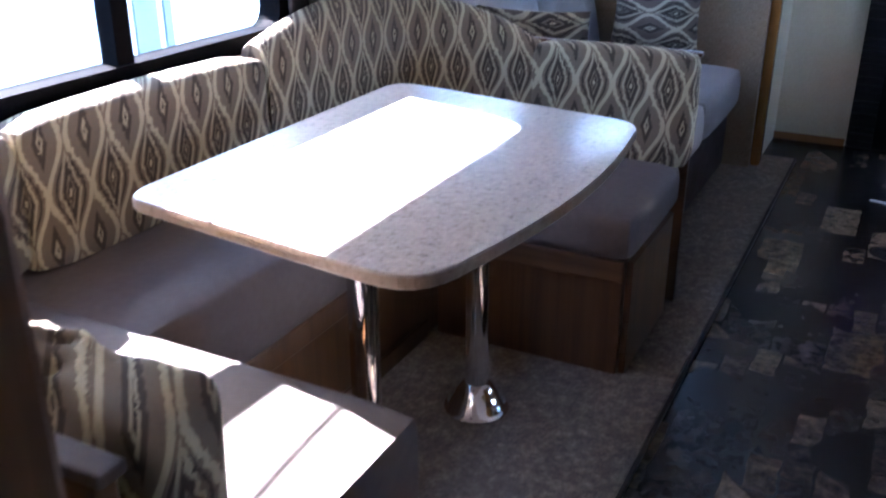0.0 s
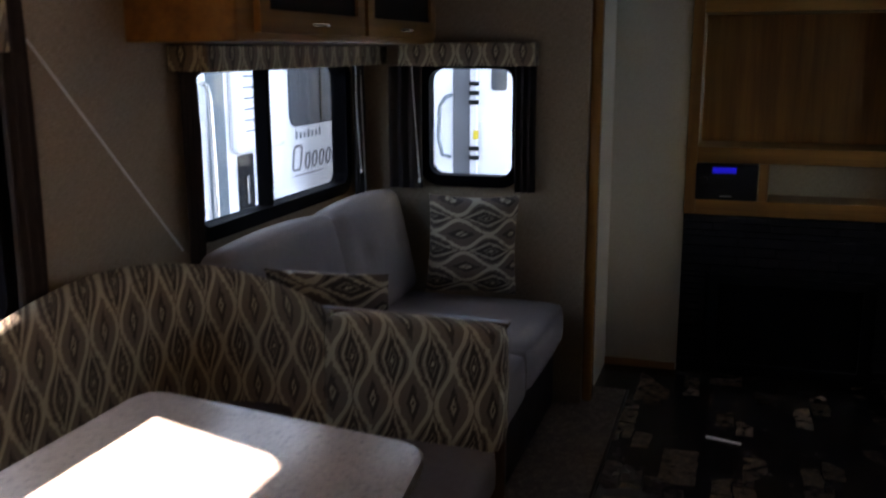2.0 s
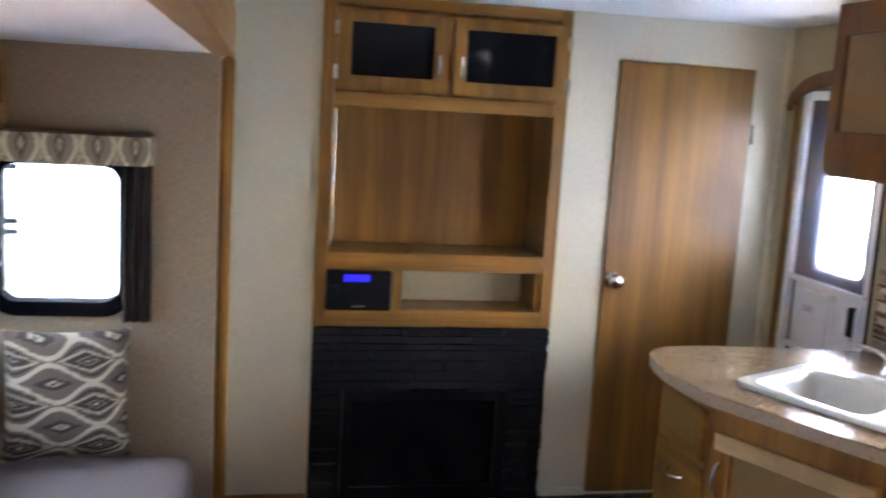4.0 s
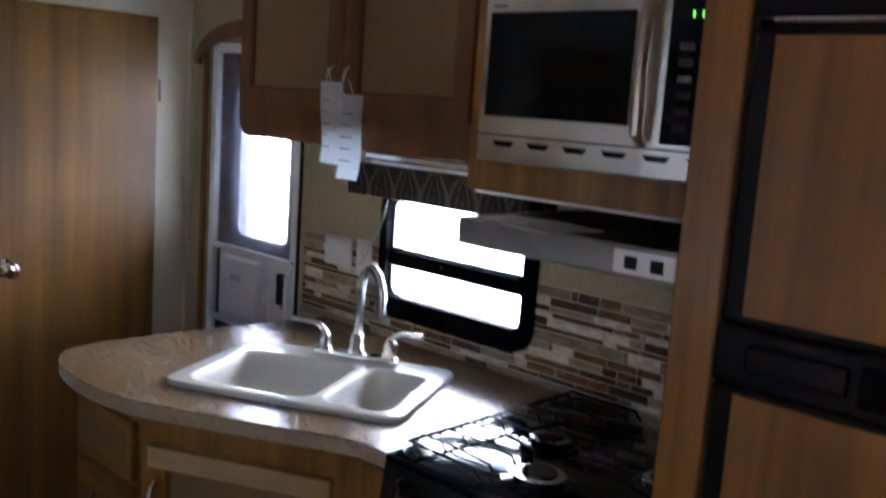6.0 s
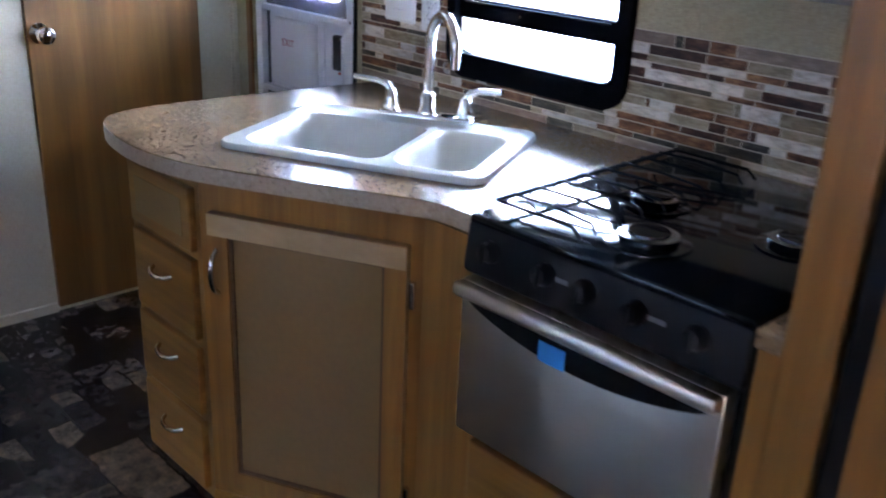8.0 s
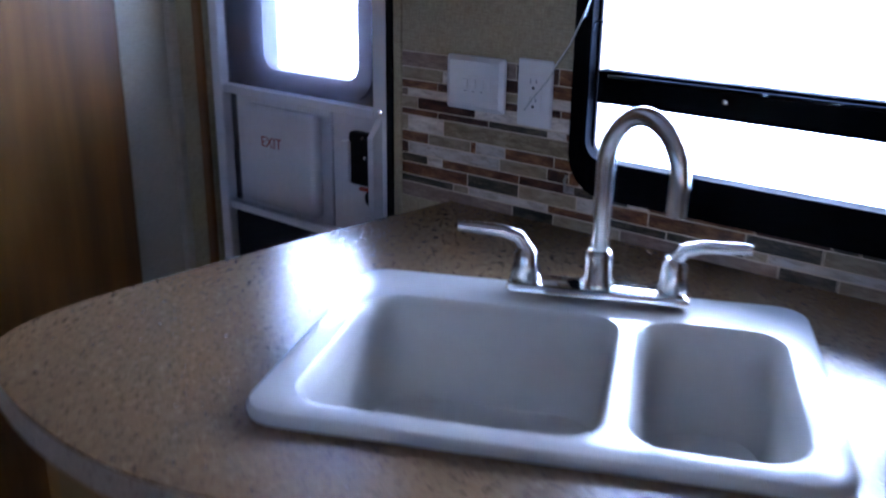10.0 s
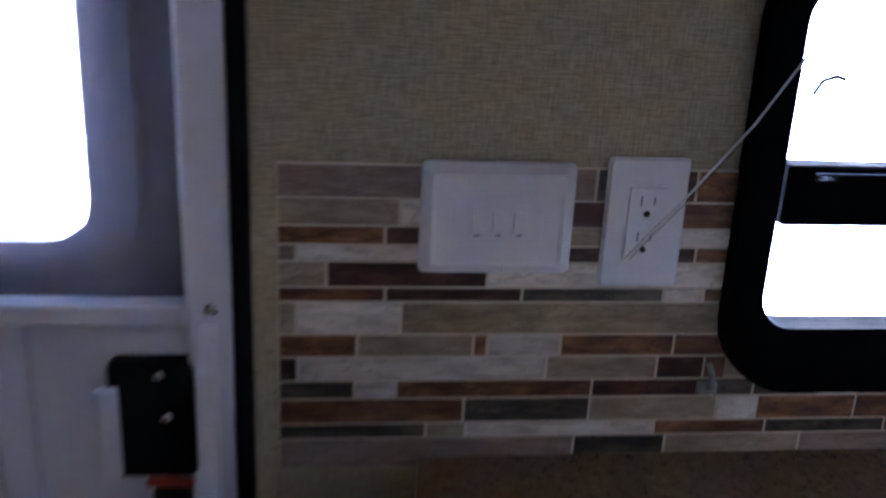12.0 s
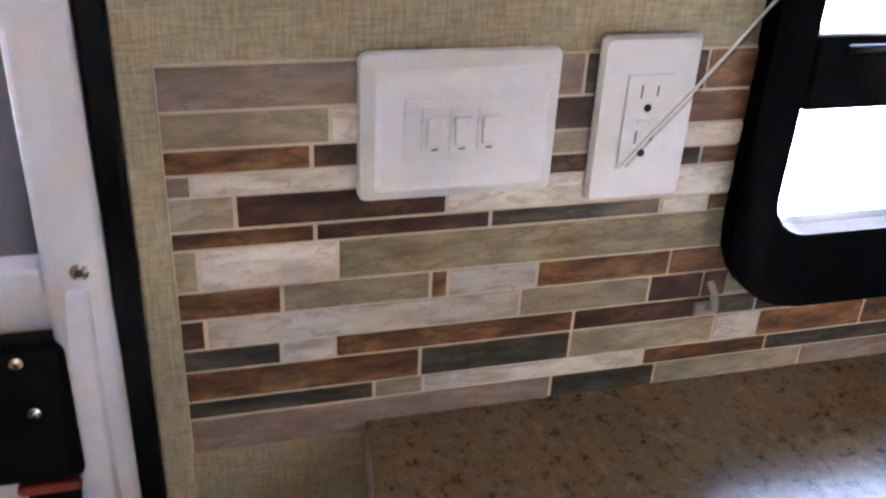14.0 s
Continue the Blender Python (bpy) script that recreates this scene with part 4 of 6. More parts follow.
def pillow(at, w, h, turn, lean, label):
    own = bmesh.new()
    n = 16
    grid = {}
    for side_ in (1, -1):
        for i in range(n + 1):
            for j in range(n + 1):
                if side_ < 0 and (i in (0, n) or j in (0, n)):
                    grid[side_, i, j] = grid[1, i, j]
                    continue
                u, v = 2 * i / n - 1, 2 * j / n - 1
                pinch = 1 - 0.06 * (1 - max(abs(u), abs(v)))
                t = 0.07 * math.sqrt(max(0, (1 - u ** 4) * (1 - v ** 4)))
                cu, cv = u * (1 - 0.07 * (1 - v * v)) * 1.0, v * (1 - 0.07 * (1 - u * u))
                grid[side_, i, j] = own.verts.new((cu * w / 2, cv * h / 2, side_ * t))
    for side_ in (1, -1):
        for i in range(n):
            for j in range(n):
                f = [grid[side_, i, j], grid[side_, i + 1, j], grid[side_, i + 1, j + 1], grid[side_, i, j + 1]]
                own.faces.new(f if side_ > 0 else f[::-1])
    bmesh.ops.transform(own, matrix=Matrix.Translation(at) @ Euler((radians(90 - lean), 0, radians(turn))).to_matrix().to_4x4(), verts=own.verts)
    p = part("throw_pillow", own, IKAT_ACROSS, None, label, True)
    return tagged(p, category="pillow", group="throw pillows")


pillow((-2.73, -0.735, 0.70), 0.37, 0.40, 8, 14, "ikat patterned throw pillow leaning in the sofa corner")
pillow((-2.83, -1.86, 0.68), 0.37, 0.36, 186, 18, "ikat patterned throw pillow behind the dinette")

# ---- slide-out windows dressing ----
def valance(name, m, u0, u1, v0, v1, depth, label, cloth=IKAT):
    v = thing(name, m @ Vector(((u0 + u1) / 2, v0, 0)), label, "valance")
    part("front_board", box(u0, u1, v0, v1, depth - 0.02, depth, 0.004, m), cloth, v)
    part("side_board", box(u0, u0 + 0.02, v0, v1, 0.001, depth - 0.0205, 0.003, m), cloth, v)
    part("side_board", box(u1 - 0.02, u1, v0, v1, 0.001, depth - 0.0205, 0.003, m), cloth, v)
    part("top_board", box(u0 + 0.0205, u1 - 0.0205, v1 - 0.018, v1, 0.001, depth - 0.021, 0.002, m), OAK_Y, v)
    return v


def curtain(m, u0, u1, v0, v1, label, folds=3):
    """A gathered side curtain with soft folds."""
    own = bmesh.new()
    n, k = 24, 10
    rows = []
    for j in range(k + 1):
        t = j / k
        row = []
        for i in range(n + 1):
            s = i / n
            u = u0 + (u1 - u0) * s
            w = 0.035 + 0.014 * math.sin(2 * math.pi * folds * s + 0.6 * math.sin(3 * t)) * (0.7 + 0.3 * t)
            row.append(((u, v0 + (v1 - v0) * t, w), (u, v0 + (v1 - v0) * t, w + 0.004)))
        rows.append(row)
    f = [[own.verts.new(p[1]) for p in r] for r in rows]
    b = [[own.verts.new(p[0]) for p in r] for r in rows]
    for j in range(k):
        for i in range(n):
            own.faces.new((f[j][i], f[j][i + 1], f[j + 1][i + 1], f[j + 1][i]))
            own.faces.new((b[j][i], b[j + 1][i], b[j + 1][i + 1], b[j][i + 1]))
        own.faces.new((f[j][0], f[j + 1][0], b[j + 1][0], b[j][0]))
        own.faces.new((f[j][n], b[j][n], b[j + 1][n], f[j + 1][n]))
    bmesh.ops.transform(own, matrix=m, verts=own.verts)
    return tagged(part("curtain", own, CURTAIN, None, label, True), category="curtain", group="side curtains")


valance("window_valance", S, -1.965, -0.600, 1.405, 1.478, 0.13, "ikat patterned box valance above the sofa window")
valance("window_valance", G, -3.05, -2.50, 1.40, 1.49, 0.11, "ikat patterned box valance over the small window")
curtain(S, -1.965, -1.885, 0.84, 1.404, "dark brown gathered side curtain")
curtain(S, -0.745, -0.640, 0.84, 1.404, "dark brown gathered side curtain")
curtain(S, -2.640, -2.55, 0.85, 1.60, "dark brown gathered side curtain")
curtain(G, -3.12, -2.975, 0.90, 1.399, "dark brown gathered side curtain")
curtain(G, -2.585, -2.50, 0.90, 1.399, "dark brown gathered side curtain")
valance("window_valance", S, -4.10, -2.66, 1.46, 1.60, 0.10, "ikat patterned box valance above the dinette window")
for k, (a, b) in enumerate((((-3.215, -0.70, 1.40), (-3.20, -0.70, 0.86)), ((-2.965, -0.555, 1.40), (-2.945, -0.555, 0.93)), ((-3.255, -2.56, 1.54), (-3.235, -1.99, 0.90)))):
    tagged(part("blind_cord", tube([Vector(a).lerp(Vector(b), t / 6) for t in range(7)], 0.0022, 6), CORD, None, "thin white blind cord"), category="cord", group="blind cords")


def overhead_cabinet():
    c = thing("overhead_cabinet", (-3.1, -1.37, 1.484), "brown wooden overhead cabinet with dark glass flap doors", "cabinet")
    x1 = -2.935
    part("cabinet_body", box(SLIDE_X + 0.002, x1, -2.15, SLIDE_Y1 - 0.002, 1.484, 1.754, 0.006), OAK_Y, c)
    for y0, y1 in ((-2.06, -1.36), (-1.33, -0.63)):
        d = part("door", ring(shift(rounded(y1 - y0, 0.235, 0.004, 2), (y0 + y1) / 2, 1.625), shift(rounded(y1 - y0 - 0.11, 0.125, 0.004, 2), (y0 + y1) / 2, 1.63), 0.0, 0.019, axes((0, 1, 0), (0, 0, 1), (1, 0, 0), (x1, 0, 0))), OAK_Y, c)
        part("glass_panel", box(x1 + 0.002, x1 + 0.008, y0 + 0.05, y1 - 0.05, 1.565, 1.696), DARKGLASS, d, "dark glass panel")
        ym = (y0 + y1) / 2
        part("handle", tube([(x1 + 0.019, ym - 0.045, 1.533), (x1 + 0.036, ym - 0.03, 1.533), (x1 + 0.040, ym, 1.533), (x1 + 0.036, ym + 0.03, 1.533), (x1 + 0.019, ym + 0.045, 1.533)], 0.005), NICKEL, d, "brushed nickel handle", True)


overhead_cabinet()

# ---- entertainment centre ----
def handle_bar(a, b, out, r=0.0055, parent=None, m=None, label="brushed nickel bow handle"):
    """A bow handle between two points, standing off along out."""
    a, b, out = Vector(a), Vector(b), Vector(out)
    pts = []
    for k in range(11):
        t = k / 10
        pts.append(a.lerp(b, t) + out * (math.sin(math.pi * t) ** 0.5 if 0 < t < 1 else 0))
    return part("handle", tube(pts, r, 10), NICKEL, parent, label, True)


def entertainment_centre():
    x0, x1, yf = -1.952, -0.968, -0.022
    c = thing("entertainment_centre", (-1.46, 0, 0), "built-in oak entertainment centre with empty television niche", "cabinet")
    def face(a, b, v0, v1, mat=OAK, name="face_frame"):
        part(name, box(a, b, yf, 0.0, v0, v1, 0.003), mat, c)
    face(x0, -1.902, 0.745, 2.035)
    face(-1.020, x1, 0.745, 2.035)
    face(-1.9018, -1.0202, 1.614, 1.672, OAK_X)
    face(-1.9018, -1.0202, 1.992, 2.035, OAK_X)
    face(-1.9018, -1.0202, 0.975, 1.044, OAK_X)
    face(-1.9018, -1.0202, 0.745, 0.812, OAK_X)
    face(-1.640, -1.600, 0.8122, 0.9748)
    face(-1.480, -1.440, 1.6722, 1.9918)
    part("niche_back", box(-1.93, -0.985, 0.285, 0.30, 1.03, 1.63), OAK, c)
    part("niche_side", box(-1.925, -1.905, 0.0, 0.285, 1.03, 1.63), OAK, c)
    part("niche_side", box(-1.010, -0.990, 0.0, 0.285, 1.03, 1.63), OAK, c)
    part("niche_floor", box(-1.905, -1.010, 0.0, 0.285, 1.025, 1.042), OAK_X, c)
    part("niche_top", box(-1.905, -1.010, 0.0, 0.285, 1.615, 1.632), OAK_X, c)
    part("lower_niche_back", box(-1.90, -1.02, 0.20, 0.215, 0.80, 0.99), WALL, c)
    for xa in (-1.9018, -1.0402):
        part("lower_niche_side", box(xa, xa + 0.02, 0.0, 0.1995, 0.8125, 0.99), OAK, c)
    part("lower_niche_top", box(-1.8815, -1.0405, 0.0, 0.1995, 0.976, 0.99), OAK_X, c)
    part("lower_niche_floor", box(-1.90, -1.02, 0.0, 0.20, 0.797, 0.812), OAK_X, c)
    part("cabinet_body", box(-1.93, -0.985, 0.0, 0.30, 1.634, 2.02), OAK, c)
    # Unseen panels added behind the niches to keep outside light from leaking in.
    part("casing", box(-1.99, -0.93, 0.302, 0.32, 0.0, CEIL_Z), OAK, c)
    for xa in (-1.99, -0.95):
        part("casing_side", box(xa, xa + 0.02, 0.0505, 0.3015, 0.0, CEIL_Z), OAK, c)
    me = axes((1, 0, 0), (0, 0, 1), (0, -1, 0), (0, yf, 0))
    for a, b, hx in ((-1.897, -1.472, -1.505), (-1.448, -0.985, -1.415)):
        cu, w = (a + b) / 2, b - a
        d = part("door", ring(shift(rounded(w, 0.295, 0.004, 2), cu, 1.826), shift(rounded(w - 0.105, 0.20, 0.004, 2), cu, 1.832), 0.0005, 0.019, me), OAK, c)
        part("glass_panel", box(cu - w / 2 + 0.045, cu + w / 2 - 0.045, yf - 0.010, yf - 0.004, 1.727, 1.937), DARKGLASS, d, "black glass panel")
        handle_bar((hx, yf - 0.019, 1.745), (hx, yf - 0.019, 1.83), (0, -0.022, 0), 0.006, d)
        hx2 = a - 0.004 if cu < -1.46 else b + 0.004
        for v in (1.74, 1.905):
            part("hinge", box(hx2 - 0.010, hx2 + 0.010, yf - 0.020, yf - 0.0005, v - 0.028, v + 0.028, 0.003), NICKEL, d)
    # Metal strip put in for the glossy reflection along the stile's edge.
    part("bracket_strip", box(-1.898, -1.890, yf - 0.002, yf + 0.004, 1.07, 1.60, 0.001), NICKEL, c, "thin metal strip imitating a reflection on the stile beside the niche")
    radio = thing("radio", (-1.775, -0.03, 0.8125), "black radio with a glowing blue display", "radio")
    part("radio_body", box(-1.905, -1.645, -0.040, 0.15, 0.8125, 0.972, 0.008), BLACK, radio)
    part("display", box(-1.835, -1.735, -0.042, -0.0402, 0.932, 0.958), glow("blue_display", (0.004, 0.010, 1.0), 0.035), radio, "blue lit display")
    part("control_knob", lathe([(0.016, 0), (0.016, 0.01), (0.012, 0.014)], (0, 0, 0), 16, axes((1, 0, 0), (0, 0, 1), (0, -1, 0), (-1.87, -0.040, 0.90))), BLACK, radio)
    part("badge", box(-1.80, -1.75, -0.0418, -0.0402, 0.828, 0.834), INKGREY, radio)


entertainment_centre()
fp = thing("fireplace", (-1.46, 0, 0), "black ledgestone electric fireplace, unlit", "fireplace")
part("fire_backing", box(-1.95, -0.97, -0.004, 0.25, 0.001, 0.744), BLACK, fp)
part("fire_glass", box(-1.80, -1.16, -0.020, -0.0045, 0.05, 0.455, 0.003), DARKGLASS, fp, "black fire glass")
part("fire_frame", ring(shift(rounded(0.68, 0.45, 0.004, 2), -1.48, 0.2525), shift(rounded(0.60, 0.37, 0.004, 2), -1.48, 0.2525), 0.005, 0.034, E), BLACK, fp)

# ---- kitchen ----
AX, AY = -0.912, -1.300                    # start of the angled cabinet front
DIR = Vector((math.sin(radians(27)), -math.cos(radians(27)), 0))
A = axes(tuple(DIR), (0, 0, 1), (DIR.y, -DIR.x, 0), (AX + 0.02, AY, 0))
FACE = 0.52                                # length of the angled front
BX, BY = AX + 0.02 + DIR.x * FACE, AY + DIR.y * FACE
CT = 0.885
# sink: outline in world metres, its own axes turned with the cabinet
SC = Vector((-0.467, -1.411))
SU = Vector((math.sin(radians(26)), -math.cos(radians(26))))
SV = Vector((-SU.y, SU.x))
SM = axes((SU.x, SU.y, 0), (SV.x, SV.y, 0), (0, 0, 1), (SC.x, SC.y, 0))


def base_cabinet():
    c = thing("sink_base_cabinet", (-0.5, -1.4, 0), "oak sink base cabinet with an angled front", "cabinet")
    foot = [(-0.03, -0.955), (-0.885, -0.955), (-0.885, AY), (AX + 0.02, AY), (BX, BY), (BX, -1.918), (-0.03, -1.918)]
    part("cabinet_body", prism(foot, 0.005, 0.700), OAK, c)
    own = bmesh.new()
    o = [own.verts.new((x, y, 0.840)) for x, y in foot]
    i = [own.verts.new((SM @ Vector((u, v - 0.03, 0))).to_2d().to_3d() + Vector((0, 0, 0.840))) for u, v in rounded(0.585, 0.365, 0.05)]
    bmesh.ops.triangle_fill(own, edges=[own.edges.new((l[k - 1], l[k])) for l in (o, i) for k in range(len(l))], use_beauty=True)
    geo = bmesh.ops.extrude_face_region(own, geom=own.faces[:])
    bmesh.ops.translate(own, verts=[v for v in geo["geom"] if isinstance(v, bmesh.types.BMVert)], vec=(0, 0, -0.1398))
    part("face_rail", own, OAK, c)
    # angled front: frame, door, handle and hinges
    d = part("door", ring(shift(rounded(0.464, 0.700, 0.003, 2), 0.261, 0.428), shift(rounded(0.367, 0.605, 0.003, 2), 0.261, 0.428), 0.0005, 0.020, A), OAK, c)
    part("top_rail", box(0.030, 0.492, 0.728, 0.777, 0.0205, 0.023, 0.001, A), PALEWOOD, d, "paler top rail")
    part("recessed_panel", box(0.0785, 0.4435, 0.127, 0.729, 0.001, 0.008, 0.0, A), PANEL, d)
    part("bead", ring(shift(rounded(0.367, 0.605, 0.003, 2), 0.261, 0.428), shift(rounded(0.351, 0.589, 0.003, 2), 0.261, 0.428), 0.008, 0.014, A), SHADE_OAK, d)
    h0, h1, out = A @ Vector((0.050, 0.595, 0.020)), A @ Vector((0.050, 0.695, 0.020)), A.to_3x3() @ Vector((0, 0, 0.026))
    handle_bar(h0, h1, out, 0.006, d)
    for v in (0.17, 0.67):
        part("hinge", box(0.495, 0.508, v - 0.03, v + 0.03, 0.0008, 0.016, 0.003, A), NICKEL, d)
    # drawers beside it
    D = axes((0, -1, 0), (0, 0, 1), (-1, 0, 0), (-0.885, 0, 0))
    for v0, v1, pull in ((0.665, 0.815, False), (0.445, 0.645, True), (0.245, 0.425, True), (0.035, 0.225, True)):
        dr = part("drawer_front", box(0.985, 1.272, v0, v1, 0.0005, 0.019, 0.004, D), OAK_Y, c)
        if pull:
            vm = (v0 + v1) / 2 + 0.03
            handle_bar(D @ Vector((1.085, vm, 0.019)), D @ Vector((1.175, vm, 0.019)), (-0.024, 0, -0.006), 0.0055, dr)
        else:
            part("recessed_panel", box(1.02, 1.24, v0 + 0.03, v1 - 0.03, 0.0195, 0.021, 0.001, D), PANEL, dr)
    part("base_edge", box(0.0, FACE, 0.0055, 0.05, 0.0008, 0.008, 0.002, A), OAK_Y, c)


def strip(outer, inner, z0, z1):
    """A closed strip between two lines."""
    own = bmesh.new()
    rows = [[own.verts.new((x, y, z)) for x, y in line] for line, z in ((outer, z0), (outer, z1), (inner, z1), (inner, z0))]
    for p, q in zip(rows, rows[1:] + rows[:1]):
        for k in range(1, len(p)):
            own.faces.new((p[k - 1], p[k], q[k], q[k - 1]))
    own.faces.new([r[0] for r in rows])
    own.faces.new([r[-1] for r in rows])
    return own


def counter():
    edge = [(-0.001, -0.872), (-0.10, -0.860), (-0.20, -0.846), (-0.40, -0.824), (-0.60, -0.806), (-0.76, -0.802), (-0.835, -0.815), (-0.884, -0.846), (-0.916, -0.900), (-0.938, -0.99),
            (-0.950, -1.10), (-0.945, -1.20), (-0.925, -1.29), (-0.885, -1.385), (-0.70, -1.735), (-0.672, -1.785), (-0.662, -1.83), (-0.660, -1.92), (-0.001, -1.92)]
    curve = chaikin(edge[:-1])
    edge = curve + edge[-1:]
    inner = SINK_LOOP(0.030)
    own = bmesh.new()
    o = [own.verts.new((x, y, CT)) for x, y in edge]
    i = [own.verts.new((x, y, CT)) for x, y in inner]
    es = [own.edges.new((l[k - 1], l[k])) for l in (o, i) for k in range(len(l))]
    bmesh.ops.triangle_fill(own, edges=es, use_beauty=True)
    geo = bmesh.ops.extrude_face_region(own, geom=own.faces[:])
    bmesh.ops.translate(own, verts=[v for v in geo["geom"] if isinstance(v, bmesh.types.BMVert)], vec=(0, 0, -0.038))
    ob = part("countertop", own, COUNTER, None, "speckled brown laminate countertop with a curved end")
    tagged(ob, category="countertop")
    part("edge_band", strip(outset(curve[1:], -0.0025), outset(curve[1:], 0.001), CT - 0.037, CT - 0.003), EDGING, ob, "pale laminate edge band")


def SINK_LOOP(inset, r=0.045):
    return [tuple((SM @ Vector((u, v, 0))).to_2d()) for u, v in rounded(0.630 - 2 * inset, 0.456 - 2 * inset, r)]


def sink():
    s = thing("kitchen_sink", (SC.x, SC.y, CT), "off-white double bowl sink with a raised rim", "sink")
    def loop(cu, cv, w, h, r, z, n=6):
        return [SM @ Vector((u + cu, v + cv, z)) for u, v in rounded(w, h, r, n)]
    bowls = ((-0.100, -0.034, 0.345, 0.325), (0.185, -0.034, 0.185, 0.325))
    own = bmesh.new()
    o = [own.verts.new(p) for p in loop(0, 0, 0.606, 0.432, 0.035, CT + 0.016)]
    holes = [[own.verts.new(p) for p in loop(*b, 0.05, CT + 0.015)] for b in bowls]
    es = [own.edges.new((l[k - 1], l[k])) for l in (o, *holes) for k in range(len(l))]
    bmesh.ops.triangle_fill(own, edges=es, use_beauty=True)
    prev = o
    for w, h, r, z in ((0.624, 0.450, 0.042, CT + 0.014), (0.632, 0.458, 0.046, CT + 0.007), (0.630, 0.456, 0.045, CT + 0.0005)):
        row = [own.verts.new(p) for p in loop(0, 0, w, h, r, z)]
        for k in range(len(row)):
            own.faces.new((prev[k - 1], prev[k], row[k], row[k - 1]))
        prev = row
    part("rim", own, SINKMAT, s, smooth=True)
    for b, hole in zip(bowls, holes):
        own = bmesh.new()
        prev = None
        cu, cv, w, h = b
        for inset, z, r in ((0.0, CT + 0.015, 0.05), (0.006, CT + 0.008, 0.05), (0.010, CT - 0.02, 0.05), (0.022, CT - 0.13, 0.06), (0.045, CT - 0.15, 0.06), (0.10 if w > 0.2 else 0.075, CT - 0.156, 0.02)):
            row = [own.verts.new(p) for p in loop(cu, cv, w - 2 * inset, h - 2 * inset, min(r, (w - 2 * inset) / 2 - 0.001), z)]
            if prev:
                for k in range(len(row)):
                    own.faces.new((prev[k - 1], prev[k], row[k], row[k - 1]))
            prev = row
        own.faces.new(prev)
        bo = part("bowl", own, SINKMAT, s, smooth=True)
        part("drain", lathe([(0.040, 0), (0.040, 0.003), (0.030, 0.004), (0.026, 0.001)], (cu, cv, CT - 0.1555), 24, SM), CHROME, bo, smooth=True)


def faucet():
    f = thing("kitchen_faucet", (-0.29, -1.33, CT + 0.016), "chrome gooseneck kitchen faucet with two lever handles", "faucet")
    z, v, c0 = CT + 0.0165, 0.186, 0.034
    part("deck_plate", box(c0 - 0.125, c0 + 0.125, v - 0.028, v + 0.028, z, z + 0.018, 0.007, SM, seg=3), CHROME, f, smooth=True)
    zp = z + 0.018
    part("spout_base", lathe([(0.024, 0), (0.024, 0.008), (0.019, 0.014), (0.019, 0.045), (0.015, 0.052)], (c0, v, zp), 24, SM), NICKEL, f, smooth=True)
    swing = radians(50)
    pts = [(c0, v, zp + 0.045), (c0, v, zp + 0.10), (c0, v, zp + 0.15)]
    for k in range(0, 19):
        a = radians(180 - k * 10.5)
        out = 0.062 + 0.062 * math.cos(a)
        pts.append((c0 + out * math.sin(swing), v - out * math.cos(swing), zp + 0.17 + 0.075 * math.sin(a)))
    pts.append((pts[-1][0], pts[-1][1] - 0.001, pts[-1][2] - 0.028))
    part("spout", tube([SM @ Vector(p) for p in pts], 0.0125, 16), NICKEL, f, "brushed gooseneck spout", True)
    for u, sgn in ((c0 - 0.10, -1), (c0 + 0.10, 1)):
        h = part("handle_base", lathe([(0.020, 0), (0.022, 0.010), (0.017, 0.026), (0.016, 0.040), (0.010, 0.050)], (u, v, zp), 24, SM), NICKEL, f, smooth=True)
        lv = [(u, v, zp + 0.044), (u + sgn * 0.012, v - 0.002, zp + 0.062), (u + sgn * 0.035, v - 0.006, zp + 0.070), (u + sgn * 0.07, v - 0.012, zp + 0.073), (u + sgn * 0.095, v - 0.016, zp + 0.075)]
        part("lever", tube([SM @ Vector(p) for p in lv], 0.0105, 12, taper=0.0075), NICKEL, h, smooth=True)


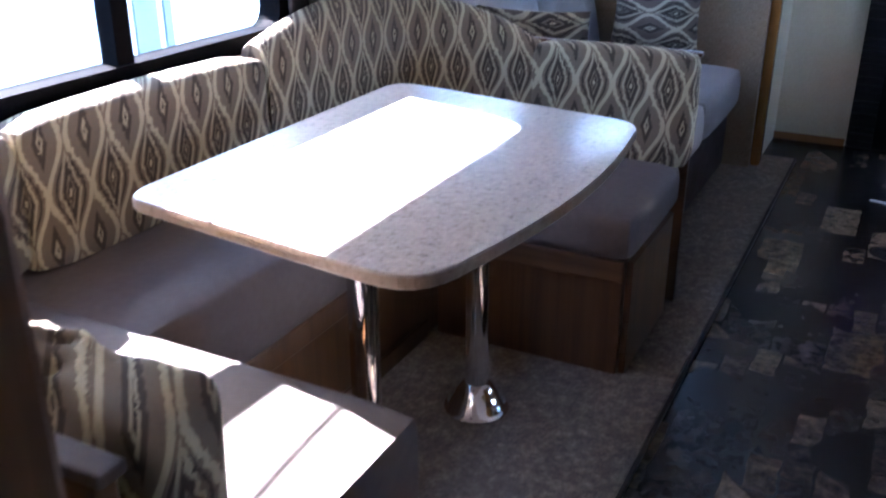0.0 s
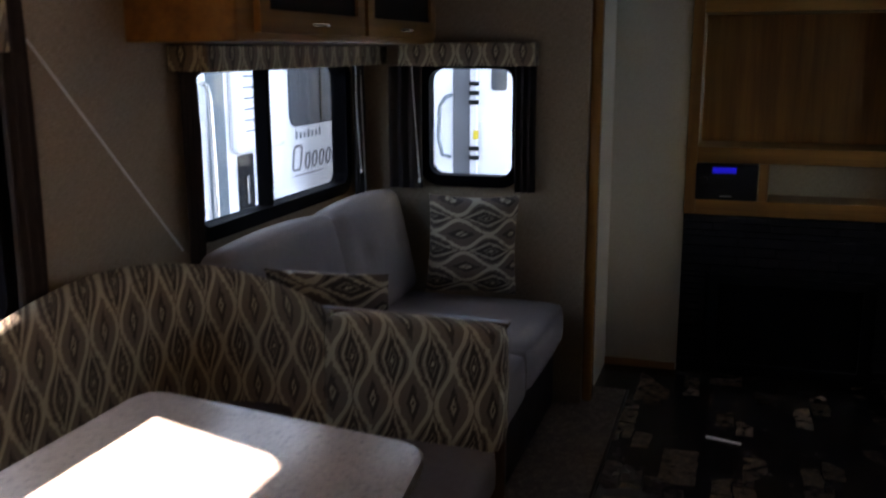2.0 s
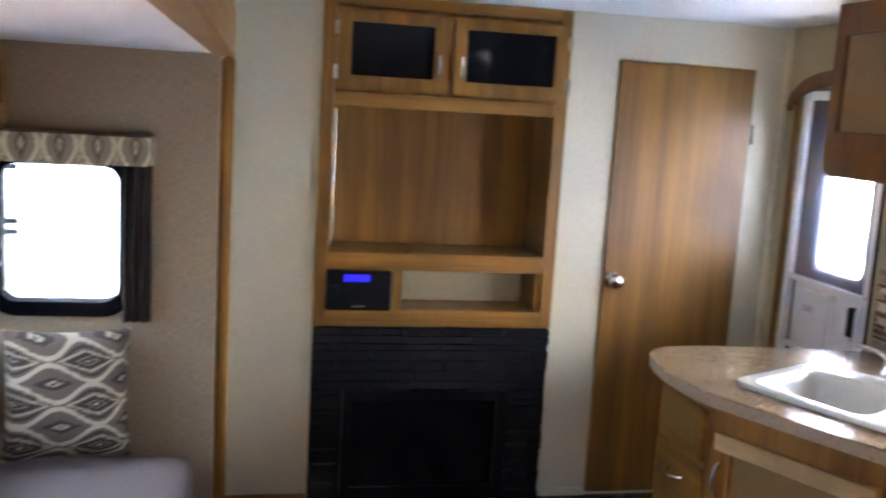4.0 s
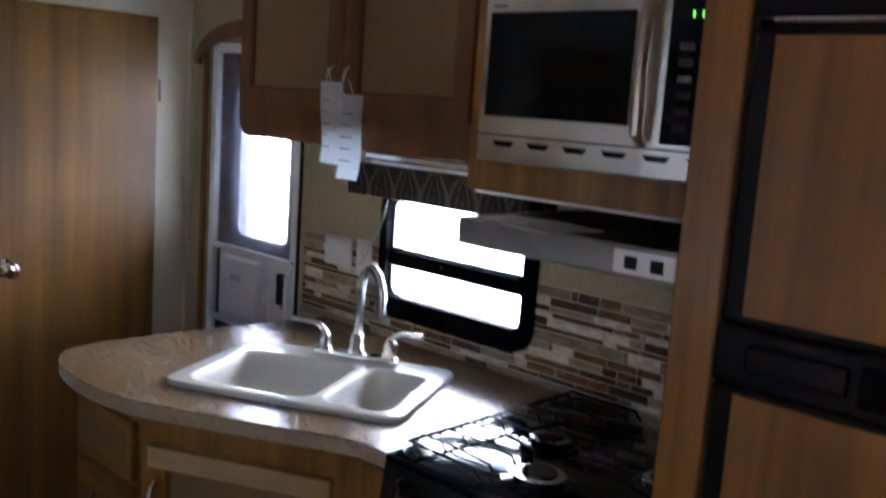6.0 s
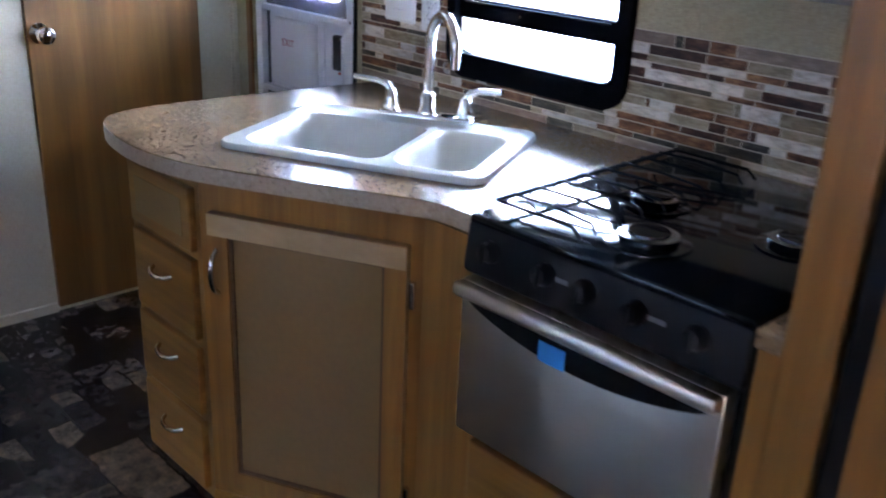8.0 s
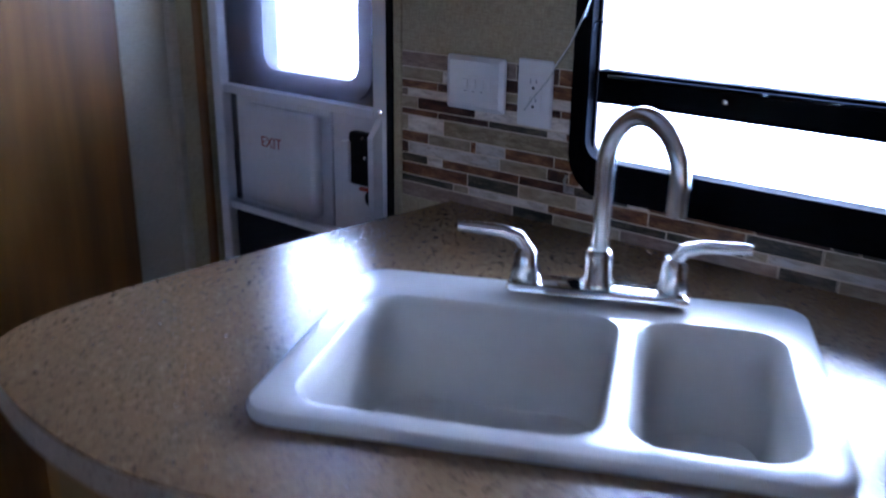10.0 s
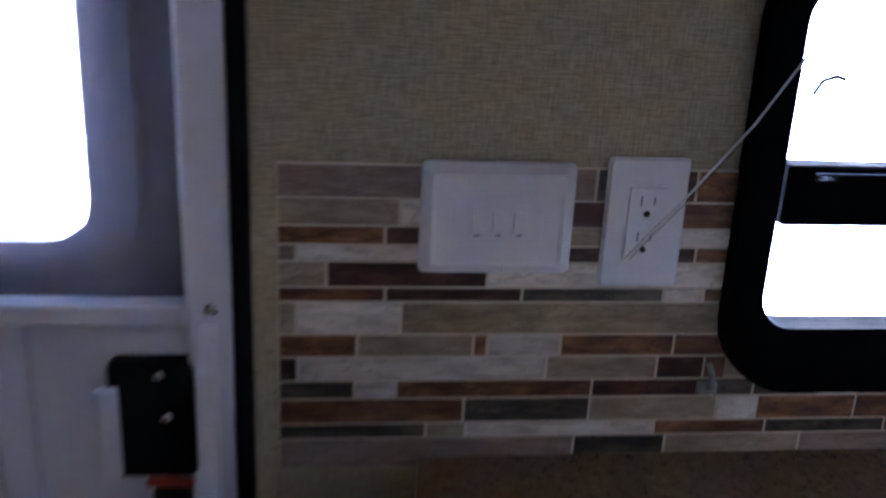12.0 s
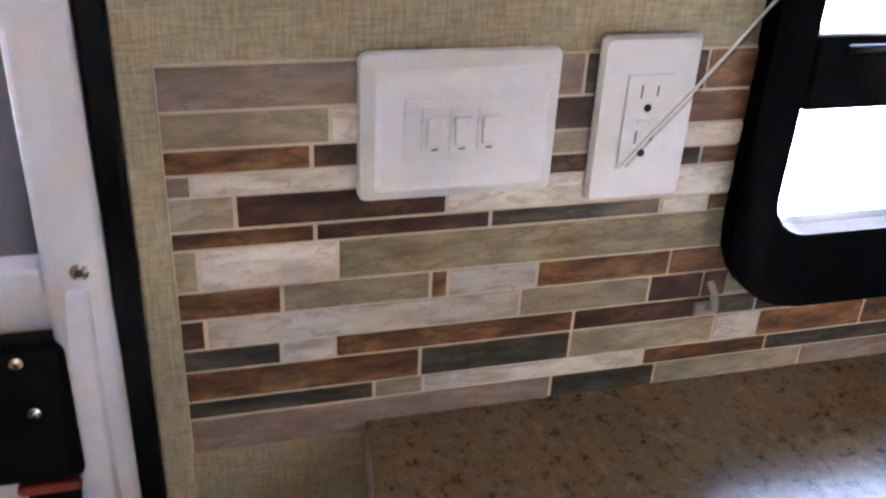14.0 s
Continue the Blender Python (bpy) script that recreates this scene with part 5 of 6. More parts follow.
def stove():
    y0, y1, xf = -2.495, -1.925, -0.700
    s = thing("gas_range", (-0.36, -2.21, 0.46), "black gas cooktop range with stainless oven door", "stove")
    part("oven_body", box(-0.672, -0.03, y0 + 0.006, y1 - 0.006, 0.462, 0.885, 0.004), BLACK, s)
    top = part("cooktop", box(xf + 0.002, -0.022, y0, y1, 0.886, 0.906, 0.007, seg=3), GLOSS, s, "glossy black cooktop", True)
    # control panel leaning back a little
    pm = axes((0, -1, 0), (0.13, 0, 0.9915), (-0.9915, 0, 0.13), (xf - 0.012, 0, 0.798))
    cp = part("control_panel", box(-y1, -y0, 0.0, 0.098, -0.035, 0.0, 0.010, pm, seg=3), BLACK, s, "black control panel", True)
    for u in (1.993, 2.119, 2.203, 2.302, 2.413):
        k = part("control_knob", lathe([(0.021, 0), (0.021, 0.006), (0.017, 0.010), (0.015, 0.024), (0.012, 0.026)], (u, 0.054, 0.0), 20, pm), BLACK, cp, smooth=True)
        part("knob_grip", box(u - 0.004, u + 0.004, 0.036, 0.072, 0.022, 0.030, 0.002, pm), BLACK, cp)
    for u in (2.150, 2.340):
        part("panel_mark", box(u - 0.017, u + 0.017, 0.050, 0.058, 0.0003, 0.0012, 0, pm), INKGREY, cp, "small printed mark")
    dm = axes((0, -1, 0), (0, 0, 1), (-1, 0, 0), (xf, 0, 0))
    od = part("oven_door", box(-y1 + 0.006, -y0 - 0.018, 0.466, 0.785, -0.026, 0.012, 0.006, dm), STEEL, s, "stainless steel oven door", True)
    # curved pull: a pale bar over a dark scoop
    n = 18
    a0, a1 = -y1 + 0.012, -y0 - 0.024
    loop = [(a0 + (a1 - a0) * k / n, 0.762) for k in range(n + 1)]
    loop += [(a1 + (a0 - a1) * k / n, 0.757 - 0.055 * math.sin(math.pi * k / n) ** 0.7) for k in range(n + 1)]
    part("handle_scoop", prism(loop, 0.0125, 0.018, dm), BLACK, od, "black handle recess")
    part("handle", box(a0 - 0.004, a1 + 0.004, 0.759, 0.786, 0.0125, 0.042, 0.009, dm, seg=3), STEEL_PALE, od, "steel pull bar", True)
    tp = part("tape", box(2.128, 2.186, 0.700, 0.738, 0.0185, 0.0195, 0, dm), TAPE, od, "strip of blue tape")
    # burners and grate
    for bx, by, r in ((-0.56, -2.215, 0.052), (-0.38, -2.105, 0.044), (-0.38, -2.385, 0.044)):
        b = part("burner", lathe([(r + 0.022, 0), (r + 0.022, 0.003), (r, 0.006), (r, 0.014), (r * 0.7, 0.018), (r * 0.68, 0.022), (0.006, 0.023)], (bx, by, 0.906), 28), GLOSS, top, smooth=True)
        part("burner_ring", lathe([(r * 0.95, 0.0145), (r * 1.0, 0.0165), (r * 0.80, 0.018)], (bx, by, 0.906), 28), NICKEL, b, "bright burner ring", True)
    ym = y1 - 0.225
    g = part("grate", tube([(-0.66, y1 - 0.03, 0.930), (-0.09, y1 - 0.03, 0.930)], 0.005, 8), RUBBER, top, "black wire grate")
    for x0_, y0_, x1_, y1_ in ((-0.66, ym, -0.66, y1 - 0.03), (-0.09, ym, -0.09, y1 - 0.03)):
        part("grate_bar", tube([(x0_, y0_, 0.912), (x0_, y0_ + 0.02, 0.930), (x1_, y1_, 0.930)], 0.0035, 8), RUBBER, g)
    for k in range(8):
        x = -0.615 + k * 0.068
        part("grate_bar", tube([(x, y1 - 0.012, 0.912), (x, y1 - 0.022, 0.932), (x, y1 - 0.10, 0.934), (x, ym + 0.10, 0.934), (x, ym + 0.015, 0.928), (x, ym + 0.003, 0.910)], 0.0030, 8), RUBBER, g)
    p = thing("range_base_panel", (-0.35, -2.21, 0), "plain oak panel below the oven", "cabinet")
    part("panel_board", box(-0.665, -0.05, y0 - 0.05, y1 + 0.002, 0.005, 0.4605, 0.003), OAK, p)
    part("drawer_front", box(-0.6835, -0.6655, y0 + 0.02, y1 - 0.02, 0.04, 0.43, 0.004), OAK_Y, p)
    part("filler", box(-0.690, -0.05, y0 - 0.050, y0 - 0.002, 0.461, 0.870, 0.003), OAK, p)
    part("filler_top", box(-0.705, -0.02, y0 - 0.054, y0 - 0.002, 0.8705, 0.902, 0.004), COUNTER, p)


def refrigerator():
    f = thing("refrigerator", (-0.4, -2.93, 0.1), "built-in refrigerator with wood panel doors and black frame", "refrigerator")
    y1, y0, x = -2.616, -3.24, -0.700
    part("fridge_body", box(-0.69, -0.02, y0, y1, 0.10, 1.79, 0.004), BLACK, f)
    def door_(v0, v1):
        d = part("door", box(x - 0.022, x + 0.0098, y0 + 0.012, y1 - 0.010, v0, v1, 0.006), BLACK, f, "black framed door")
        part("door_panel", box(x - 0.026, x - 0.0225, y0 + 0.026, y1 - 0.043, v0 + 0.012, v1 - 0.012, 0.001), DOORWOOD, d, "wood-grain door panel")
        return d
    up = door_(1.335, 1.745)
    part("door_trim", tube([(x - 0.026, y1 - 0.04, 1.752), (x - 0.026, y0 + 0.04, 1.752)], 0.006, 8), NICKEL, up)
    door_(0.16, 1.245)
    part("top_frame", box(x - 0.012, x + 0.0095, y0, y1, 1.758, 1.792, 0.004), BLACK, f)
    band = part("control_band", box(x - 0.030, x + 0.0096, y0 + 0.006, y1 - 0.006, 1.2475, 1.3325, 0.008), BLACK, f, "black control band with pull grips")
    part("pull_grip", box(x - 0.040, x - 0.0305, y1 - 0.20, y1 - 0.06, 1.270, 1.312, 0.006), BLACK, band)
    part("pull_grip", box(x - 0.036, x - 0.0305, y1 - 0.36, y1 - 0.215, 1.262, 1.318, 0.004), GLOSS, band)
    for k in range(4):
        part("panel_mark", box(x - 0.0372, x - 0.0362, y1 - 0.27 - k * 0.014, y1 - 0.262 - k * 0.014, 1.288, 1.302), INKGREY, band)
    c = thing("refrigerator_cabinet", (-0.35, -2.9, 0), "tall oak cabinet around the refrigerator", "cabinet")
    part("side_panel", box(-0.690, -0.001, -2.578, -2.552, 0.005, CEIL_Z - 0.003, 0.002), OAK, c)
    part("stile", box(-0.712, -0.6905, -2.614, -2.540, 0.005, CEIL_Z - 0.003, 0.006), OAK, c)
    part("stile", box(-0.712, -0.6905, -3.33, -3.245, 0.005, CEIL_Z - 0.003, 0.006), OAK, c)
    part("top_panel", box(-0.705, -0.02, -3.245, -2.6145, 1.794, CEIL_Z - 0.003, 0.003), OAK_Y, c)
    part("top_door", box(-0.724, -0.7055, -3.22, -2.63, 1.83, 2.00, 0.004), OAK_Y, c)
    part("kick_panel", box(-0.69, -0.05, -3.245, -2.6145, 0.005, 0.099, 0.002), OAK_Y, c)
    part("side_panel", box(-0.690, -0.001, -3.33, -3.305, 0.005, CEIL_Z - 0.003, 0.002), OAK, c)


def upper_cabinets():
    c = thing("upper_cabinet", (-0.17, -1.31, 1.48), "reddish brown wooden wall cabinet with two panel doors", "cabinet")
    xf, ya, yb = -0.330, -0.815, -1.790
    m = axes((0, -1, 0), (0, 0, 1), (-1, 0, 0), (xf, 0, 0))
    loop = [(-ya + 0.05 - 0.05 * math.cos(radians(a)), 1.53 - 0.05 * math.sin(radians(a))) for a in range(0, 91, 15)] + [(-yb, 1.48), (-yb, CEIL_Z - 0.002), (-ya, CEIL_Z - 0.002)]
    part("cabinet_body", prism(loop, -0.329, 0.0, m, 0.004), CHERRY, c)
    for u0, u1, hu in ((0.845, 1.300, 1.278), (1.322, 1.770, 1.345)):
        cu, w = (u0 + u1) / 2, u1 - u0
        d = part("door", ring(shift(rounded(w, 0.415, 0.003, 2), cu, 1.780), shift(rounded(w - 0.10, 0.315, 0.003, 2), cu, 1.780), 0.0005, 0.019, m), CHERRY, c)
        part("recessed_panel", box(cu - w / 2 + 0.0505, cu + w / 2 - 0.0505, 1.623, 1.937, 0.001, 0.008, 0, m), PANEL_RED, d, "flat brown centre panel")
        part("bead", ring(shift(rounded(w - 0.10, 0.315, 0.003, 2), cu, 1.780), shift(rounded(w - 0.114, 0.301, 0.003, 2), cu, 1.780), 0.008, 0.015, m), SHADE_OAK, d)
        handle_bar(m @ Vector((hu, 1.60, 0.019)), m @ Vector((hu, 1.69, 0.019)), (-0.022, 0, 0), 0.0055, d)
    for u, v1, v0, lean in ((1.303, 1.650, 1.437, 0.008), (1.392, 1.620, 1.402, -0.010)):
        t = thing("paper_tag", m @ Vector((u, v0, 0.03)), "white printed paper tags hanging from a cabinet handle", "tag", "hanging tags")
        own = bmesh.new()
        for k in range(9):
            s_ = k / 8
            w = 0.046 + 0.01 * math.sin(5 * s_ + u) * s_
            for side_ in (-0.042, 0.042):
                own.verts.new(m @ Vector((u + side_ + lean * s_, v1 + (v0 - v1) * s_, w)))
        own.verts.ensure_lookup_table()
        for k in range(8):
            own.faces.new([own.verts[i] for i in (2 * k, 2 * k + 1, 2 * k + 3, 2 * k + 2)])
        bmesh.ops.solidify(own, geom=own.faces[:], thickness=0.0015)
        part("sheet", own, PAPER, t)
        part("tie", tube([m @ Vector((u, v1, 0.046)), m @ Vector((u - 0.014, v1 + 0.02, 0.042)), m @ Vector((u - 0.03, v1 + 0.035, 0.036))], 0.0015, 6), CORD, t)
        for k in range(5):
            vv = v1 - 0.05 - 0.03 * k
            part("print_line", box(u - 0.022 + lean * 0.5, u + 0.018 - 0.008 * (k % 2), vv, vv + 0.003, 0.0585, 0.0590, 0, m), INKGREY, t)
    l = thing("cabinet_light", (-0.17, -1.58, 1.45), "slim metal light strip under the wall cabinet", "lamp")
    part("light_housing", box(-0.30, -0.10, -1.77, -1.36, 1.452, 1.479, 0.008), NICKEL, l)
    part("light_lens", box(-0.29, -0.11, -1.75, -1.38, 1.446, 1.4515, 0.002), WHITE, l)


def microwave():
    c = thing("microwave_cabinet", (-0.18, -2.17, 1.425), "oak cabinet framing the microwave", "cabinet")
    xf = -0.360
    m = axes((0, -1, 0), (0, 0, 1), (-1, 0, 0), (xf, 0, 0))
    part("side_panel", box(-0.345, -0.001, -1.822, -1.797, 1.425, CEIL_Z - 0.002, 0.002), CHERRY, c)
    part("side_panel", box(-0.345, -0.001, -2.545, -2.52, 1.425, CEIL_Z - 0.002, 0.002), OAK, c)
    part("bottom_panel", box(-0.345, -0.001, -2.5195, -1.8225, 1.425, 1.445, 0.002), OAK_Y, c)
    part("face_frame", ring(shift(rounded(0.752, 0.610, 0.004, 2), 2.172, 1.731), shift(rounded(0.665, 0.415, 0.004, 2), 2.172, 1.702), -0.0148, 0.004, m), OAK, c)
    part("edge_strip", box(-0.357, -0.340, -2.50, -1.815, 1.4185, 1.4245, 0.002), ALU, c, "pale edge strip below the microwave")
    o = thing("microwave", (-0.2, -2.15, 1.4955), "stainless steel microwave oven with dark window", "microwave")
    part("microwave_body", box(-0.350, -0.04, -2.50, -1.842, 1.4955, 1.905, 0.003), STEEL, o)
    fr = part("front", box(1.838, 2.505, 1.4958, 1.9085, 0.0045, 0.030, 0.006, m, seg=3), STEEL_PALE, o, "steel front", True)
    part("window", box(1.858, 2.225, 1.595, 1.815, 0.0302, 0.033, 0.001, m), DARKGLASS, fr, "dark glass window")
    part("window_mesh", box(1.905, 2.175, 1.625, 1.785, 0.0332, 0.0336, 0, m), GLOSS, fr)
    part("handle", tube([m @ Vector((2.262, 1.565, 0.030)), m @ Vector((2.262, 1.58, 0.055)), m @ Vector((2.262, 1.70, 0.062)), m @ Vector((2.262, 1.82, 0.055)), m @ Vector((2.262, 1.84, 0.030))], 0.013, 12), STEEL, fr, "curved steel handle", True)
    cp = part("control_panel", box(2.30, 2.49, 1.565, 1.835, 0.0302, 0.033, 0.001, m), DARKGLASS, fr)
    part("clock_display", box(2.335, 2.425, 1.795, 1.815, 0.0332, 0.0336, 0, m), material("display_dark", (0.01, 0.02, 0.01), 0.2), cp)
    digits = glow("green_display", (0.05, 0.75, 0.10), 0.08)
    for k in range(4):
        part("digit", box(2.345 + k * 0.019, 2.349 + k * 0.019, 1.798, 1.811, 0.0337, 0.0340, 0, m), digits, cp)
    for r in range(6):
        for q in range(3):
            part("button", box(2.325 + q * 0.05, 2.355 + q * 0.05, 1.59 + r * 0.03, 1.604 + r * 0.03, 0.0332, 0.0338, 0, m), KEYGREY, cp)
    for k in range(6):
        u = 1.895 + k * 0.095
        for r in range(4):
            part("vent_slot", box(u, u + 0.062, 1.848 + r * 0.0125, 1.854 + r * 0.0125, 0.0296, 0.0304, 0, m), BLACK, fr)
        part("vent_slot", prism([(u - 0.01, 1.542), (u + 0.052, 1.542), (u + 0.042, 1.530), (u, 1.530)], 0.0296, 0.0306, m), BLACK, fr)
    part("lower_seam", box(1.842, 2.50, 1.553, 1.556, 0.0296, 0.0304, 0, m), BLACK, fr)
    part("badge", box(1.862, 1.90, 1.826, 1.832, 0.0302, 0.0306, 0, m), INKGREY, fr)


def range_hood():
    h = thing("range_hood", (-0.24, -2.2, 1.318), "stainless range hood with dark top and papers on it", "range hood")
    part("hood_body", box(-0.470, -0.001, -2.52, -1.895, 1.325, 1.374, 0.004), BLACK, h)
    lip = part("front_lip", box(-0.490, -0.4705, -2.53, -1.890, 1.318, 1.380, 0.006), STEEL_DULL, h, "steel front lip")
    part("side_lip", box(-0.470, -0.003, -1.8945, -1.888, 1.318, 1.378, 0.002), STEEL_DULL, h)
    part("switch_plate", box(-0.494, -0.4905, -2.42, -2.29, 1.328, 1.372, 0.002), WHITE, lip)
    for y in (-2.33, -2.385):
        part("switch", box(-0.500, -0.4945, y - 0.013, y + 0.013, 1.338, 1.362, 0.002), BLACK, lip)
    for k, (x, y, r) in enumerate(((-0.40, -1.99, 8), (-0.42, -2.08, -14))):
        p = thing("instruction_sheet", (x, y, 1.3745), "printed instruction papers lying on the range hood", "paper", "instruction papers")
        mm = Matrix.Translation((x, y, 1.3748 + 0.0022 * k)) @ Euler((0, 0, radians(r))).to_matrix().to_4x4()
        part("sheet", box(-0.085, 0.085, -0.075, 0.075, 0, 0.0015, 0, mm), PAPER, p)
        for j in range(7):
            part("print_line", box(-0.065, 0.06 - 0.02 * (j % 3), -0.06 + 0.017 * j, -0.055 + 0.017 * j, 0.0016, 0.0019, 0, mm), INKGREY, p)


base_cabinet()
counter()
sink()
faucet()
stove()
refrigerator()
upper_cabinets()
microwave()
range_hood()
valance("window_valance", K, 1.085, 1.79, 1.330, 1.425, 0.115, "ikat patterned valance over the kitchen window, darkened as if backlit", IKAT_BACKLIT)

# switch plate and outlet
sp = thing("switch_plate", (-0.004, -0.93, 1.068), "white triple rocker switch plate on the mosaic", "switch")
part("plate", loft([(0.131, 0.098, 0.006, 0.005), (0.131, 0.098, 0.006, 0.008), (0.129, 0.096, 0.006, 0.0105), (0.112, 0.080, 0.004, 0.0155), (0.104, 0.072, 0.003, 0.0145)], 0.929, 1.117, K), WHITE, sp)
part("inset", box(0.891, 0.967, 1.096, 1.138, 0.0146, 0.0152, 0.0005, K), WHITE, sp)
for u in (0.911, 0.929, 0.947):
    r_ = part("rocker_frame", box(u - 0.0085, u + 0.0085, 1.102, 1.132, 0.0153, 0.0160, 0.0004, K), WHITE, sp)
    part("rocker", box(u - 0.0056, u + 0.0056, 1.107, 1.126, 0.0161, 0.0184, 0.0011, K), WHITE, r_)
    part("rocker_mark", box(u - 0.0024, u + 0.0024, 1.1035, 1.1050, 0.0161, 0.0163, 0, K), INKGREY, r_)
ol = thing("outlet", (-0.004, -1.058, 1.058), "white ground-fault double outlet beside the window", "outlet")
part("plate", loft([(0.071, 0.116, 0.004, 0.005), (0.071, 0.116, 0.004, 0.0075), (0.066, 0.111, 0.004, 0.0105)], 1.057, 1.114, K), WHITE, ol)
rec = part("receptacle", box(1.0405, 1.0735, 1.081, 1.147, 0.0106, 0.0128, 0.001, K), WHITE, ol)
for v in (1.130, 1.098):
    part("slot", box(1.0505, 1.0520, v + 0.001, v + 0.010, 0.0129, 0.0131, 0, K), INKGREY, rec)
    part("slot", box(1.0620, 1.0635, v + 0.002, v + 0.009, 0.0129, 0.0131, 0, K), INKGREY, rec)
    part("slot", lathe([(0.0028, 0), (0.0028, 0.0003)], (1.057, v - 0.006, 0.0129), 12, K), BLACK, rec)
for u in (1.0505, 1.0585):
    part("test_button", box(u, u + 0.006, 1.1125, 1.1160, 0.0129, 0.0140, 0.0006, K), WHITE, rec)

# cord drawn from the valance down to the outlet, and its clear clip
cd = thing("blind_cord", (-0.02, -1.1, 1.1), "thin clear blind cord looped beside the window", "cord")
for off in (0.0, 0.004):
    part("cord", tube([(-0.019, -1.040 - off, 1.085), (-0.020, -1.062, 1.112 - off), (-0.021, -1.085 - off, 1.139), (-0.026, -1.134, 1.205 - off), (-0.034, -1.165 - off, 1.262), (-0.045, -1.193, 1.315)], 0.0011, 6), CLEAR if off else CORD, cd)
part("cord_hook", tube([(-0.030, -1.178, 1.232), (-0.034, -1.182, 1.244), (-0.036, -1.192, 1.248), (-0.036, -1.200, 1.246)], 0.0016, 6), BLACK, cd)
clip = thing("cord_clip", (-0.008, -1.135, 0.955), "small clear plastic cord clip on the mosaic", "clip")
part("clip_base", box(1.126, 1.146, 0.950, 0.962, 0.0055, 0.011, 0.002, K), FROSTED, clip)
part("clip_hook", tube([(-0.010, -1.136, 0.958), (-0.020, -1.136, 0.962), (-0.020, -1.134, 0.975), (-0.012, -1.133, 0.982)], 0.003, 8), FROSTED, clip)

# White strip laid where a thin leak of sunlight falls on the floor.
gs = thing("sun_sliver", (-1.72, -0.773, 0), "white strip standing in for a sliver of sunlight on the vinyl floor", "metal strip")
part("strip", box(-0.066, 0.066, -0.008, 0.008, 0.0005, 0.004, 0.0012, Matrix.Translation((-1.72, -0.773, 0)) @ Euler((0, 0, radians(-15))).to_matrix().to_4x4()), WHITE, gs)
cl = thing("ceiling_light", (-0.92, -0.985, 2.03), "round white ceiling light, switched off", "lamp")
part("light_base", lathe([(0.085, 0.0), (0.085, 0.012), (0.075, 0.014)], (-0.92, -0.985, 2.0255), 28), NICKEL, cl)
part("diffuser", lathe([(0.03, 0.0), (0.06, 0.006), (0.072, 0.016)], (-0.92, -0.985, 2.009), 28), WHITE, cl, "frosted lens")


# thin blind cords beside the slide-out windows
for a, b, c in (((-3.19, -0.808, 1.405), (-3.192, -0.797, 1.22), (-3.19, -0.770, 0.985)), ((-3.010, -0.652, 1.395), (-2.996, -0.652, 1.17), (-2.980, -0.652, 0.94))):
    bc = thing("blind_cord", c, "thin pale blind cord hanging beside a window", "cord", "window blind cords")
    part("cord", tube([a, b, c], 0.0018, 6), CORD, bc)
    part("cord_bead", lathe([(0.002, 0.012), (0.005, 0.004), (0.005, -0.006), (0.002, -0.010)], (c[0], c[1], c[2] - 0.002), 10), CORD, bc)

# ---- outside ----
structure("ground", box(-60, 60, -60, 60, -1.0, -0.9), GRAVEL, "pale gravel lot")


def trailer(x0, x1, y0, y1, top, label):
    t = thing("neighbour_trailer", ((x0 + x1) / 2, (y0 + y1) / 2, -0.9), label, "trailer", "parked trailers")
    part("body", box(x0, x1, y0, y1, -0.45, top, 0.08), VANWHITE, t)
    for y in (y0 + (y1 - y0) * 0.45, y0 + (y1 - y0) * 0.6):
        for x in (x0 + 0.02, x1 - 0.02):
            part("wheel", lathe([(0.34, -0.1), (0.36, 0.0), (0.34, 0.1)], (0, 0, 0), 24, axes((0, 1, 0), (0, 0, 1), (1, 0, 0), (x, y, -0.54))), RUBBER, t)
    part("roof_edge", box(x0 - 0.02, x1 + 0.02, y0 - 0.02, y1 + 0.02, top + 0.001, top + 0.04, 0.01), VANGREY, t)
    return t


n1 = trailer(-8.2, -5.75, -9.0, 7.5, 2.35, "white neighbouring trailer with tinted windows and grey stripes")
# Added tall block, out of view, that keeps sun off the sofa windows.
part("upper_deck", box(-8.1, -5.80, -1.35, 2.0, 2.40, 3.75, 0.05), VANWHITE, n1)
N = axes((0, 1, 0), (0, 0, 1), (1, 0, 0), (-5.75, 0, 0))
part("window", prism(shift(rounded(1.45, 0.80, 0.12), 4.32, 1.16), 0.001, 0.012, N), VANGLASS, n1, "tinted window")
part("window_bar", box(4.25, 4.29, 0.78, 1.54, 0.0125, 0.02, 0.002, N), BLACK, n1)
part("stripe", box(2.20, 2.46, -0.40, 2.30, 0.001, 0.006, 0, N), VANGREY, n1, "grey stripe")
part("compartment_door", box(2.62, 2.88, 0.05, 0.60, 0.001, 0.02, 0.01, N), BLACK, n1, "black access door")
part("door_handle", box(2.72, 2.75, 0.18, 0.42, 0.021, 0.04, 0.005, N), NICKEL, n1)
part("awning_arm", tube([N @ Vector(p) for p in ((2.06, 1.22, 0.05), (2.12, 1.20, 0.06), (2.16, 1.10, 0.06), (2.18, 0.6, 0.06), (2.19, -0.2, 0.06))], 0.022, 10), NICKEL, n1, "bare metal awning arm", True)
part("slide_box", box(2.50, 3.35, 0.62, 2.2, 0.001, 0.10, 0.05, N), VANWHITE, n1)
for k in range(8):
    part("louvre", box(2.60, 2.95, 0.80 + k * 0.09, 0.815 + k * 0.09, 0.1005, 0.108, 0.003, N), VANGREY, n1)
for u0, u1 in ((-0.70, -0.52), (-0.46, -0.40)):
    part("stripe", box(u0, u1, -0.40, 2.30, 0.001, 0.02, 0, N), VANGREY, n1, "grey stripe")
